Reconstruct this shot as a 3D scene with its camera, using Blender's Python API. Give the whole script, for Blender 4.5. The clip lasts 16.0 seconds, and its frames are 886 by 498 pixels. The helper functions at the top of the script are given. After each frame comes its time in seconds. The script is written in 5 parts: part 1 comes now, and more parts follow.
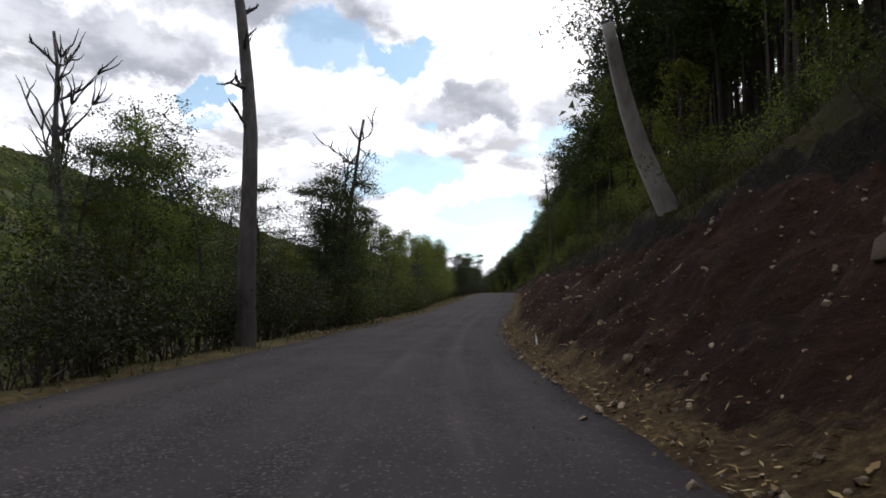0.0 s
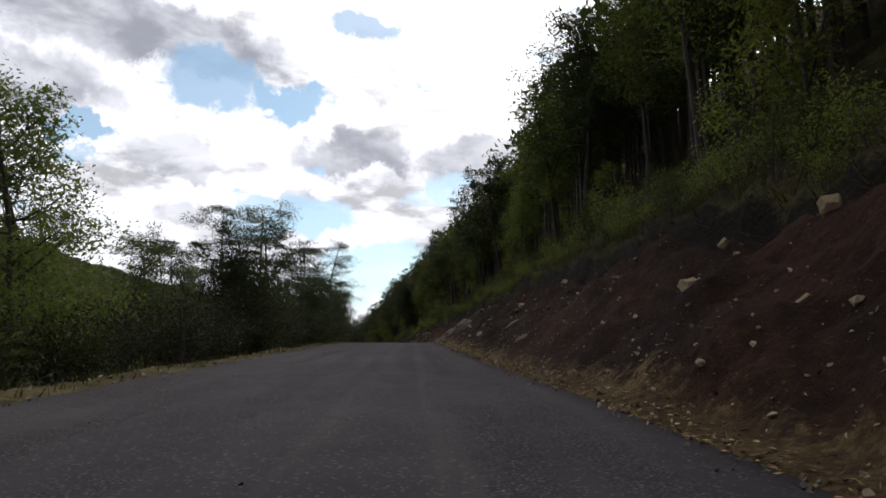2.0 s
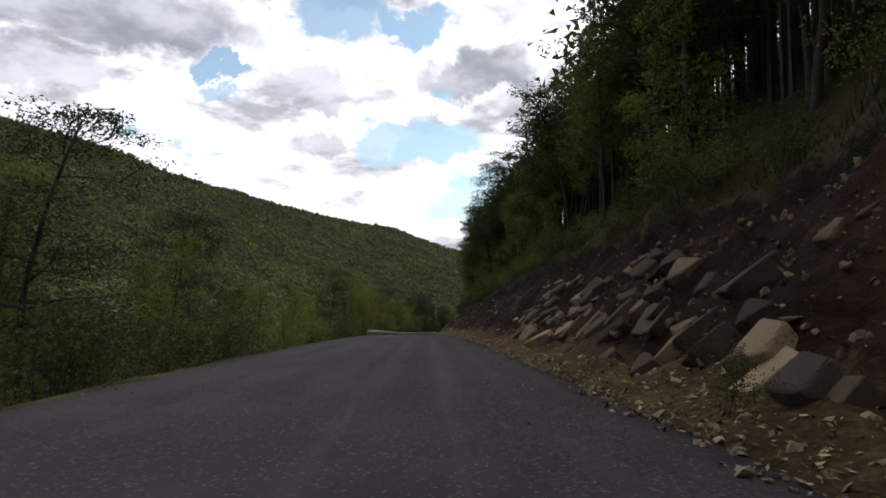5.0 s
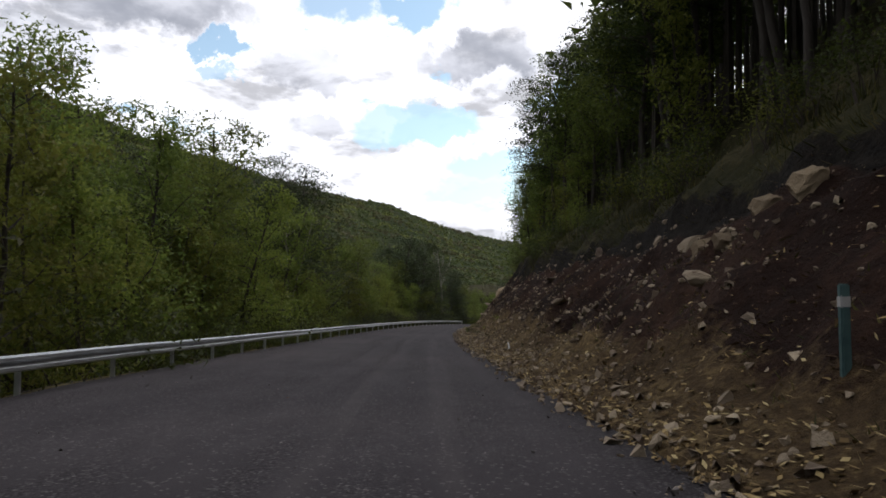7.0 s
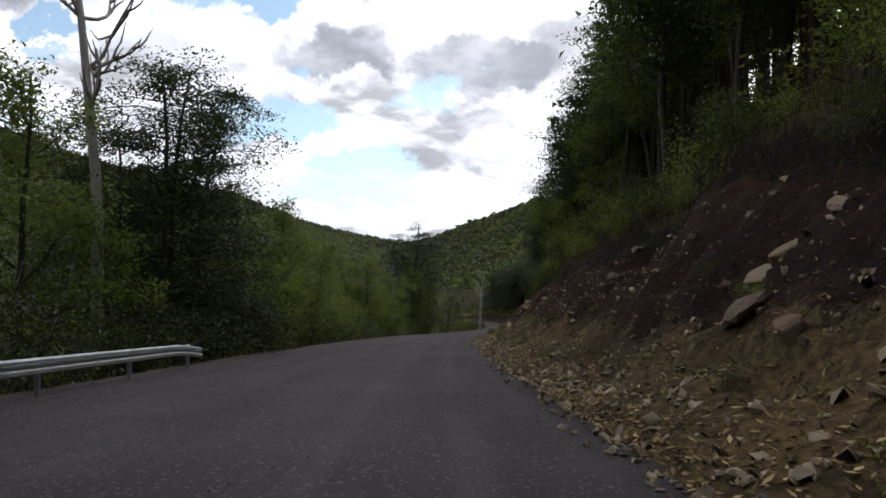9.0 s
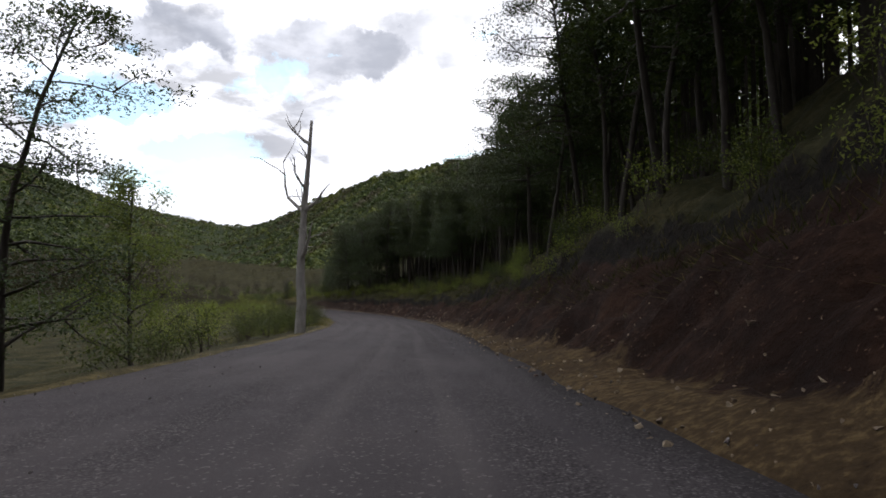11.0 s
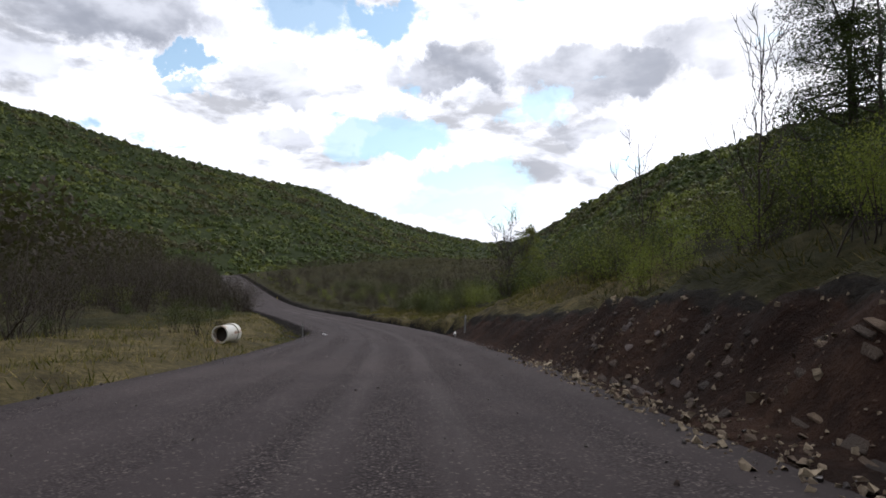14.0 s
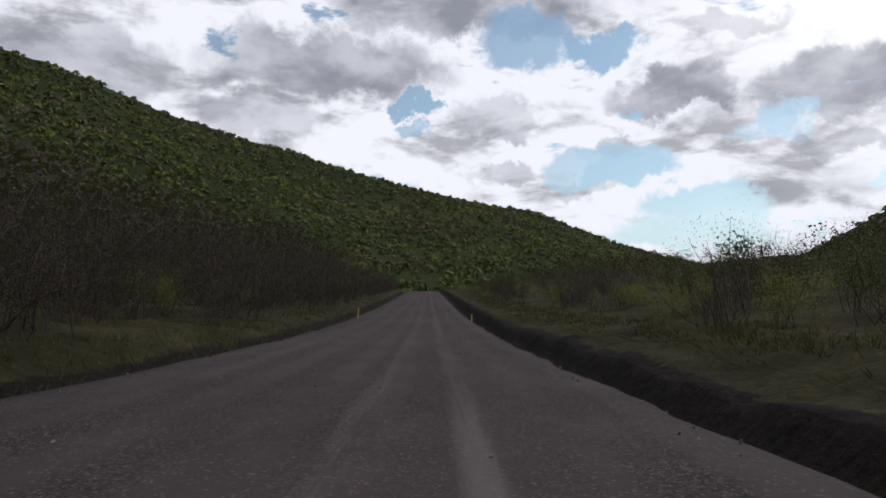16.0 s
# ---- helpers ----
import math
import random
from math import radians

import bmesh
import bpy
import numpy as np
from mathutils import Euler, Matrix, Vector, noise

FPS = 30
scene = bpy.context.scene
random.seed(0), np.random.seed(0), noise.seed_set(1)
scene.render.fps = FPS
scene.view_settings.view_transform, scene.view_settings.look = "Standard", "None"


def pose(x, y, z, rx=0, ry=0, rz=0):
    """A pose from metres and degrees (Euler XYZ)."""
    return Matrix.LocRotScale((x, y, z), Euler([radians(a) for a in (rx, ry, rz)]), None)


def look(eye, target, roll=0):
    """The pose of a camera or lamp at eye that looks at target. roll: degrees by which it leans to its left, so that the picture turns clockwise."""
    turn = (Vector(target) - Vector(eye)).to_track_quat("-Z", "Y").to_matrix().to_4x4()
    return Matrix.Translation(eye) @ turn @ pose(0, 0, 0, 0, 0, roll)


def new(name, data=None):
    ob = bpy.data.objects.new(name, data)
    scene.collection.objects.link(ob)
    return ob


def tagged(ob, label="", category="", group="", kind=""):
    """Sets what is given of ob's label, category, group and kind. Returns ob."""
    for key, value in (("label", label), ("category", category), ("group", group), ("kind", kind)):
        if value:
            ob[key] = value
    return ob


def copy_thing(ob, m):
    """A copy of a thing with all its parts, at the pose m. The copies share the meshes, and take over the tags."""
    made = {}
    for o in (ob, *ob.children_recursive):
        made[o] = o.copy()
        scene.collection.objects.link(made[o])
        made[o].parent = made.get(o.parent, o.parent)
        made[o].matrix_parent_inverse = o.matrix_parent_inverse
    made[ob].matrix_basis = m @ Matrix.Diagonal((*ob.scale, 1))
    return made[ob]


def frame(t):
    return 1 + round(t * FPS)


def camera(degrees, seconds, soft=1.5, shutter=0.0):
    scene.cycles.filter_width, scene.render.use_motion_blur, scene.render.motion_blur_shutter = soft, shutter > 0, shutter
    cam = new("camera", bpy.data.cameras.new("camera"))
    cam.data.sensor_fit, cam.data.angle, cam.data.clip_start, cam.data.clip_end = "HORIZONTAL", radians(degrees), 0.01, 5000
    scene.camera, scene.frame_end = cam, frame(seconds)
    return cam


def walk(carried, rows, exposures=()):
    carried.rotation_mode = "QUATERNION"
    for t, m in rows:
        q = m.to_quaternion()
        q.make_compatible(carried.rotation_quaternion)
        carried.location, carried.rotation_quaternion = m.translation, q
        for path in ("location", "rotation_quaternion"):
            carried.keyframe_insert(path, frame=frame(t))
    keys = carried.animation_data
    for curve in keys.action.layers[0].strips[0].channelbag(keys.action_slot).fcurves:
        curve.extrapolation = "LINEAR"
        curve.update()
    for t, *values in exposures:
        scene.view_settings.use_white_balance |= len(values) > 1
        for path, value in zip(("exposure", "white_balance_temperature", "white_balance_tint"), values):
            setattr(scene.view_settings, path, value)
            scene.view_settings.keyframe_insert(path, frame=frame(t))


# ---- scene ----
from itertools import count

cam = camera(66.3, 16.0, soft=1.7)

# seconds, x, y, z, yaw, pitch, roll
ROWS = [(0, 0, 0, 0.77, 9.61, 6.3, 0.14),
        (0.5, -2.88, 18.51, 1.2, 4.35, 7.37, 0.12),
        (1, -4.43, 37.18, 2.01, -0.15, 8.36, -0.15),
        (1.5, -5.51, 55.87, 3.12, -0.43, 9.92, 0.17),
        (2, -6.55, 74.55, 4.35, 0, 10.23, 0.04),
        (2.5, -7.44, 93.24, 5.51, -0.05, 10.07, 0.33),
        (3, -8.2, 111.94, 6.6, -0.51, 9.32, 0.18),
        (3.5, -9.59, 130.62, 7.32, 2.26, 8.31, 0.21),
        (4, -12.2, 149.19, 7.38, 6.97, 5.67, -0.26),
        (4.5, -15.75, 167.59, 7.01, 10.29, 3.82, -0.47),
        (5, -19.73, 185.91, 6.47, 10.99, 3.73, -0.21),
        (5.5, -23.8, 204.2, 5.78, 10.91, 3.22, 0),
        (6, -27.88, 222.48, 4.9, 10.72, 2.7, 0.21),
        (6.5, -31.97, 240.75, 3.85, 10.53, 2.38, 0.42),
        (7, -36.06, 259.01, 2.71, 10.68, 2.32, 0.69),
        (7.5, -40.01, 277.3, 1.53, 10.72, 2.68, 0.81),
        (8, -43.19, 295.74, 0.41, 7.4, 2.43, 0.07),
        (8.5, -45.05, 314.36, -0.66, 2.27, 2.71, -0.2),
        (9, -45.72, 333.06, -1.79, -1.13, 2.22, 0),
        (9.5, -45.48, 351.77, -3.06, -4.22, 2.27, -0.34),
        (10, -44.32, 370.43, -4.45, -6.9, 1.4, -0.88),
        (10.5, -42.15, 388.99, -5.89, -10.68, 1.29, -0.78),
        (11, -39.04, 407.43, -7.29, -13.87, 1.26, -0.81),
        (11.5, -35.48, 425.79, -8.62, -14.72, 1.32, -0.84),
        (12, -32.37, 444.24, -9.86, -12.47, 1.29, -0.88),
        (12.5, -30.62, 462.87, -10.97, -7.35, 2.34, -0.33),
        (13, -30.78, 481.58, -11.84, 0.69, 3.97, -0.66),
        (13.5, -32.62, 500.23, -12.58, 6.49, 3.87, -0.54),
        (14, -35.44, 518.75, -13.34, 8.3, 3.37, -0.17),
        (14.5, -39.44, 537.04, -14.03, 11.4, 3.43, 0.32),
        (15, -45.47, 554.78, -14.52, 19.63, 4.28, 1.34),
        (15.5, -53.34, 571.79, -14.77, 25.23, 5.35, 0.69),
        (16, -61.94, 588.45, -14.83, 26.93, 5.96, 0.2)]


def aim(x, y, z, yaw, pitch, roll):
    a, b = radians(yaw), radians(pitch)
    way = Vector((-math.sin(a) * math.cos(b), math.cos(a) * math.cos(b), math.sin(b)))
    return look((x, y, z), Vector((x, y, z)) + way, roll)


walk(cam, [(t, aim(*row)) for t, *row in ROWS], [(0, -0.12, 6300, 14), (1, 0.0, 6300, 14), (2, -0.3, 6300, 14), (4, -0.4, 6200, 14), (8, -0.15, 6250, 14), (9, -0.25, 6150, 14), (10, -0.3, 6100, 14), (12.5, 0.4, 6350, 14), (13.5, -0.05, 6150, 14), (14.5, -0.3, 6100, 14), (16, -0.72, 6200, 14)])

# ---- light ----
SUN_AZ, SUN_EL = -30.0, 42.0      # degrees: to the left of +y, above the horizon


def toward(az, el):
    a, b = radians(az), radians(el)
    return Vector((-math.sin(a) * math.cos(b), math.cos(a) * math.cos(b), math.sin(b)))


class Net:
    """Short hand for node trees."""

    def __init__(self, tree):
        self.tree = tree
        tree.nodes.clear()

    def add(self, kind, inputs=None, **settings):
        n = self.tree.nodes.new(kind)
        if "operation" in settings:
            n.operation = settings["operation"]
        if "use_clamp" in settings:
            n.use_clamp = settings["use_clamp"]
        if "feature" in settings:
            n.feature = settings["feature"]
        if "uv_map" in settings:
            n.uv_map = settings["uv_map"]
        if "interpolation_type" in settings:
            n.interpolation_type = settings["interpolation_type"]
        if "data_type" in settings:
            n.data_type, n.blend_type = settings["data_type"], settings["blend_type"]
        for k, v in (inputs or {}).items():
            self.put(n, k, v)
        return n

    def put(self, n, k, v):
        if isinstance(v, bpy.types.NodeSocket):
            self.tree.links.new(v, n.inputs[k])
        elif isinstance(v, bpy.types.Node):
            self.tree.links.new(v.outputs[0], n.inputs[k])
        else:
            n.inputs[k].default_value = v

    def math(self, op, a, b=0.0, c=0.0, clamp=False):
        n = self.add("ShaderNodeMath", operation=op, use_clamp=clamp)
        for i, v in enumerate((a, b, c)):
            self.put(n, i, v)
        return n.outputs[0]

    def vec(self, op, a, b=(0, 0, 0)):
        n = self.add("ShaderNodeVectorMath", operation=op)
        self.put(n, 0, a)
        if op == "SCALE":
            self.put(n, 3, b)
        else:
            self.put(n, 1, b)
        return n.outputs["Value"] if op in ("DOT_PRODUCT", "LENGTH", "DISTANCE") else n.outputs[0]

    def noise(self, vector, scale, detail=4.0, rough=0.55, dist=0.0, out=0):
        n = self.add("ShaderNodeTexNoise", {"Vector": vector, "Scale": scale, "Detail": detail, "Roughness": rough, "Distortion": dist})
        return n.outputs[out]

    def ramp(self, fac, stops):
        n = self.add("ShaderNodeValToRGB", {"Fac": fac})
        e = n.color_ramp.elements
        while len(e) < len(stops):
            e.new(0.5)
        for el, (p, c) in zip(e, stops):
            el.position = p
            el.color = (*c, 1) if len(c) == 3 else c
        return n.outputs[0]

    def step(self, v, lo, hi):
        n = self.add("ShaderNodeMapRange", {"Value": v, "From Min": lo, "From Max": hi}, interpolation_type="SMOOTHSTEP")
        return n.outputs[0]

    def mix(self, fac, a, b, blend="MIX"):
        n = self.add("ShaderNodeMix", data_type="RGBA", blend_type=blend)
        for k, v in ((0, fac), (6, a), (7, b)):
            if isinstance(v, tuple) and len(v) == 3:
                v = (*v, 1)
            self.put(n, k, v)
        return n.outputs[2]


def make_world():
    w = bpy.data.worlds.new("overcast_sky")
    scene.world = w
    w.use_nodes = True
    n = Net(w.node_tree)
    way = n.add("ShaderNodeTexCoord").outputs["Generated"]
    sky = n.add("ShaderNodeTexSky")
    sky.sky_type, sky.sun_disc, sky.sun_elevation, sky.sun_rotation = "NISHITA", False, radians(SUN_EL), radians(-SUN_AZ)
    blue = n.vec("MULTIPLY", n.vec("SCALE", sky.outputs[0], 0.17), (1.0, 1.12, 1.0))
    xyz = n.add("ShaderNodeSeparateXYZ", {"Vector": way})
    lift = n.math("ADD", n.math("MAXIMUM", xyz.outputs[2], 0.0), 0.10)
    flat = n.add("ShaderNodeCombineXYZ", {"X": n.math("DIVIDE", xyz.outputs[0], lift), "Y": n.math("DIVIDE", xyz.outputs[1], lift), "Z": 1.7}).outputs[0]
    big = n.noise(flat, 0.9, 6, 0.58, 0.25)
    fine = n.noise(flat, 3.1, 6, 0.62, 0.3)
    ragged = n.vec("SCALE", n.vec("SUBTRACT", n.noise(way, 13.0, 9, 0.62, 0.1, 1), (0.5, 0.5, 0.5)), 0.13)
    bent = n.vec("ADD", way, ragged)
    # clouds with a grey underside, and gaps in the cover: azimuth, elevation, half width, half height (degrees), strength
    grey = [(7.5, 18, 5.6, 1.9, 0.8),
            (-5, 17.5, 6.8, 2.4, 0.75),
            (22.8, 17, 4, 1.7, 0.55),
            (37, 20.8, 10, 3, 0.85),
            (25.2, 25.7, 11, 2.6, 0.9),
            (-3.8, 12.9, 3.8, 1.3, 0.5),
            (42.6, 16.4, 5.7, 1.7, 0.6),
            (12.3, 14.0, 1.9, 0.7, 0.5),
            (3.3, 22.9, 3.6, 0.8, 0.4),
            (22.2, 12.4, 2.9, 0.9, 0.4),
            (57, 19, 8, 3, 0.6),
            (15, 11.5, 3, 0.8, 0.35),
            (-16, 19, 7, 3, 0.6)]
    gaps = [(13.6, 22.1, 3.3, 1.4, 0.95),
            (7.4, 27.9, 2.9, 1.1, 0.8),
            (14.6, 12.7, 3.6, 1.1, 0.7),
            (2.2, 14.6, 1.9, 0.8, 0.5),
            (5.4, 6.4, 3.3, 1.4, 0.6),
            (29.4, 16.0, 1.4, 0.7, 0.7),
            (11.8, 13.2, 3.8, 1.2, 0.8),
            (6.7, 7.4, 6.7, 1.4, 0.7),
            (29.2, 17.6, 1.7, 0.8, 0.9),
            (6.8, 6.8, 7.2, 1.2, 0.8),
            (-0.7, 15.0, 1.4, 1.7, 0.6),
            (20.0, 23.0, 3.8, 2.4, 0.85),
            (11.3, 12.5, 3.6, 1.2, 0.9),
            (30.2, 17.7, 1.9, 0.8, 0.9),
            (5.5, 9.3, 4.8, 1.4, 0.85),
            (-0.3, 15.3, 1.9, 1.4, 0.8)]

    def blobs(rows):
        total = None
        for az, el, wide, high, k in rows:
            c = toward(az, el)
            side = Vector((math.cos(radians(az)), math.sin(radians(az)), 0))
            up = side.cross(c)
            off = n.vec("SUBTRACT", bent, tuple(c))
            u = n.math("DIVIDE", n.vec("DOT_PRODUCT", off, tuple(side)), radians(wide))
            v = n.math("DIVIDE", n.vec("DOT_PRODUCT", off, tuple(up)), radians(high))
            front = n.math("GREATER_THAN", n.vec("DOT_PRODUCT", way, tuple(c)), 0.5)
            d = n.math("ADD", n.math("MULTIPLY", u, u), n.math("MULTIPLY", v, v))
            b = n.math("MULTIPLY", n.math("MULTIPLY", n.step(d, 1.3, 0.5), k), front)
            total = b if total is None else n.math("MAXIMUM", total, b)
        return total

    shade = n.math("MAXIMUM", n.math("MULTIPLY", n.step(big, 0.60, 0.72), 0.5), blobs(grey))
    billow = n.noise(n.vec("MULTIPLY", way, (1, 1, 1.7)), 10.0, 6, 0.52, 0.0)
    shade = n.math("MULTIPLY", shade, n.math("ADD", n.math("ADD", n.math("MULTIPLY", fine, 0.4), n.math("MULTIPLY", n.step(billow, 0.64, 0.34), 0.55)), 0.42))
    heap0 = n.noise(n.vec("MULTIPLY", way, (1, 1, 2.6)), 6.5, 9, 0.6, 0.25)
    holes = n.math("MAXIMUM", n.math("MULTIPLY", n.step(heap0, 0.40, 0.33), 0.85), blobs(gaps))
    low = n.step(xyz.outputs[2], 0.16, 0.02)
    facing = n.vec("DOT_PRODUCT", way, tuple(toward(SUN_AZ, SUN_EL)))
    glow = n.step(facing, 0.74, 1.0)
    heap = n.noise(n.vec("MULTIPLY", way, (1, 1, 2.6)), 6.5, 9, 0.6, 0.25)
    puffs = n.math("SUBTRACT", 1.5, n.math("MULTIPLY", n.step(heap, 0.50, 0.66), 0.80))
    thick = n.mix(n.step(facing, -0.55, 0.40), (0.125, 0.132, 0.143), (1.0, 1.01, 1.03))
    white = n.mix(glow, n.vec("SCALE", thick, puffs), (1.9, 1.87, 1.82))
    cloud = n.mix(shade, white, n.vec("MULTIPLY", thick, (0.47, 0.49, 0.53)))
    hazy = n.mix(n.math("MULTIPLY", low, 0.5), blue, (0.55, 0.78, 0.95))
    colour = n.mix(holes, cloud, hazy)
    out = n.add("ShaderNodeBackground", {"Color": colour, "Strength": 1.0})
    n.add("ShaderNodeOutputWorld", {"Surface": out})


make_world()
sun = new("sun", bpy.data.lights.new("sun", "SUN"))
sun.data.energy, sun.data.angle, sun.data.color = 0.75, radians(14), (1.0, 0.94, 0.84)
sun.matrix_world = look(toward(SUN_AZ, SUN_EL) * 100, (0, 0, 0))

# ---- materials ----


def material(name, build):
    m = bpy.data.materials.new(name)
    m.use_nodes = True
    n = Net(m.node_tree)
    where = n.add("ShaderNodeTexCoord").outputs["Object"]
    colour, rough, bump, extra = build(n, where)
    b = n.add("ShaderNodeBsdfPrincipled", {"Base Color": colour if not isinstance(colour, tuple) else (*colour, 1), "Roughness": rough, "Specular IOR Level": extra.get("spec", 0.3), "Metallic": extra.get("metal", 0.0)})
    if bump is not None:
        height, strength, reach = bump
        n.put(b, "Normal", n.add("ShaderNodeBump", {"Height": height, "Strength": strength, "Distance": reach}).outputs[0])
    last = b.outputs[0]
    if "glow" in extra:
        leafy = n.add("ShaderNodeBsdfTranslucent", {"Color": extra["glow"]})
        last = n.add("ShaderNodeMixShader", {0: extra.get("share", 0.35), 1: last, 2: leafy.outputs[0]}).outputs[0]
    n.add("ShaderNodeOutputMaterial", {"Surface": last})
    return m


def leaf_material(name, dark, light, share=0.35, hue=0.04, patches=False):
    def build(n, where):
        one = n.add("ShaderNodeNewGeometry").outputs["Random Per Island"]
        whole = n.add("ShaderNodeObjectInfo").outputs["Random"]
        tint = n.ramp(one, [(0.0, dark), (0.6, tuple((a + b) / 2 for a, b in zip(dark, light))), (1.0, light)])
        tone = n.add("ShaderNodeHueSaturation", {"Color": tint, "Hue": n.math("ADD", n.math("MULTIPLY", n.math("SUBTRACT", whole, 0.5), hue), 0.5), "Value": n.math("ADD", n.math("MULTIPLY", whole, 0.6), 0.7), "Saturation": 0.95}).outputs[0]
        if patches:
            tone = n.mix(n.math("MULTIPLY", n.step(n.noise(where, 0.016, 6, 0.65), 0.48, 0.58), 0.8), tone, (0.078, 0.060, 0.036))
            # yellow-green patches: fresh leaf, and sunlit stretches of hillside put into the colour
            tone = n.mix(n.math("MULTIPLY", n.step(n.noise(where, 0.030, 6, 0.68), 0.50, 0.60), 0.8), tone, (0.150, 0.165, 0.034))
        return tone, 0.55, None, {"glow": n.mix(0.4, tone, (0.16, 0.21, 0.03)), "share": share, "spec": 0.10}
    return material(name, build)


def bark_material(name, dark, light):
    def build(n, where):
        s = n.vec("MULTIPLY", where, (1, 1, 0.25))
        a = n.noise(s, 9.0, 6, 0.65)
        b = n.noise(where, 1.3, 3)
        c = n.ramp(n.math("ADD", n.math("MULTIPLY", a, 0.6), n.math("MULTIPLY", b, 0.4)), [(0.3, dark), (0.7, light)])
        return c, 0.9, (a, 0.7, 0.03), {}
    return material(name, build)


def soil(n, where):
    a = n.noise(where, 0.35, 5, 0.6)
    b = n.noise(where, 4.0, 8, 0.68)
    c = n.noise(where, 17.0, 6, 0.7)
    base = n.ramp(n.math("ADD", n.math("MULTIPLY", a, 0.55), n.math("MULTIPLY", b, 0.45)), [(0.32, (0.0065, 0.0038, 0.0030)), (0.5, (0.021, 0.0102, 0.0066)), (0.70, (0.066, 0.0345, 0.0205))])
    return n.mix(n.step(c, 0.60, 0.70), base, (0.13, 0.085, 0.055)), c, b


def build_soil(n, where):
    col, c, b = soil(n, where)
    h = n.math("ADD", n.math("MULTIPLY", b, 1.0), n.math("MULTIPLY", c, 0.35))
    return col, 0.95, (h, 0.9, 0.14), {"spec": 0.1}


def build_grass(n, where):
    a = n.noise(where, 0.5, 5, 0.6)
    b = n.noise(where, 7.0, 7, 0.7)
    col = n.ramp(n.math("ADD", n.math("MULTIPLY", a, 0.5), n.math("MULTIPLY", b, 0.5)), [(0.32, (0.010, 0.010, 0.005)), (0.5, (0.029, 0.028, 0.011)), (0.68, (0.080, 0.063, 0.029))])
    return col, 0.95, (b, 0.9, 0.12), {"spec": 0.1}


def build_litter(n, where):
    a = n.noise(where, 0.6, 5, 0.6)
    b = n.noise(where, 11.0, 7, 0.72)
    col = n.ramp(n.math("ADD", n.math("MULTIPLY", a, 0.4), n.math("MULTIPLY", b, 0.6)), [(0.32, (0.020, 0.013, 0.008)), (0.5, (0.070, 0.046, 0.023)), (0.66, (0.19, 0.135, 0.062))])
    return col, 0.95, (b, 0.9, 0.06), {"spec": 0.1}


def build_hill(n, where):
    a = n.noise(where, 0.012, 6, 0.6)
    b = n.noise(where, 0.22, 5, 0.7)
    col = n.ramp(n.math("ADD", n.math("MULTIPLY", a, 0.6), n.math("MULTIPLY", b, 0.4)), [(0.35, (0.012, 0.018, 0.008)), (0.5, (0.026, 0.035, 0.012)), (0.66, (0.050, 0.055, 0.018))])
    return col, 1.0, (b, 1.0, 2.0), {"spec": 0.05}


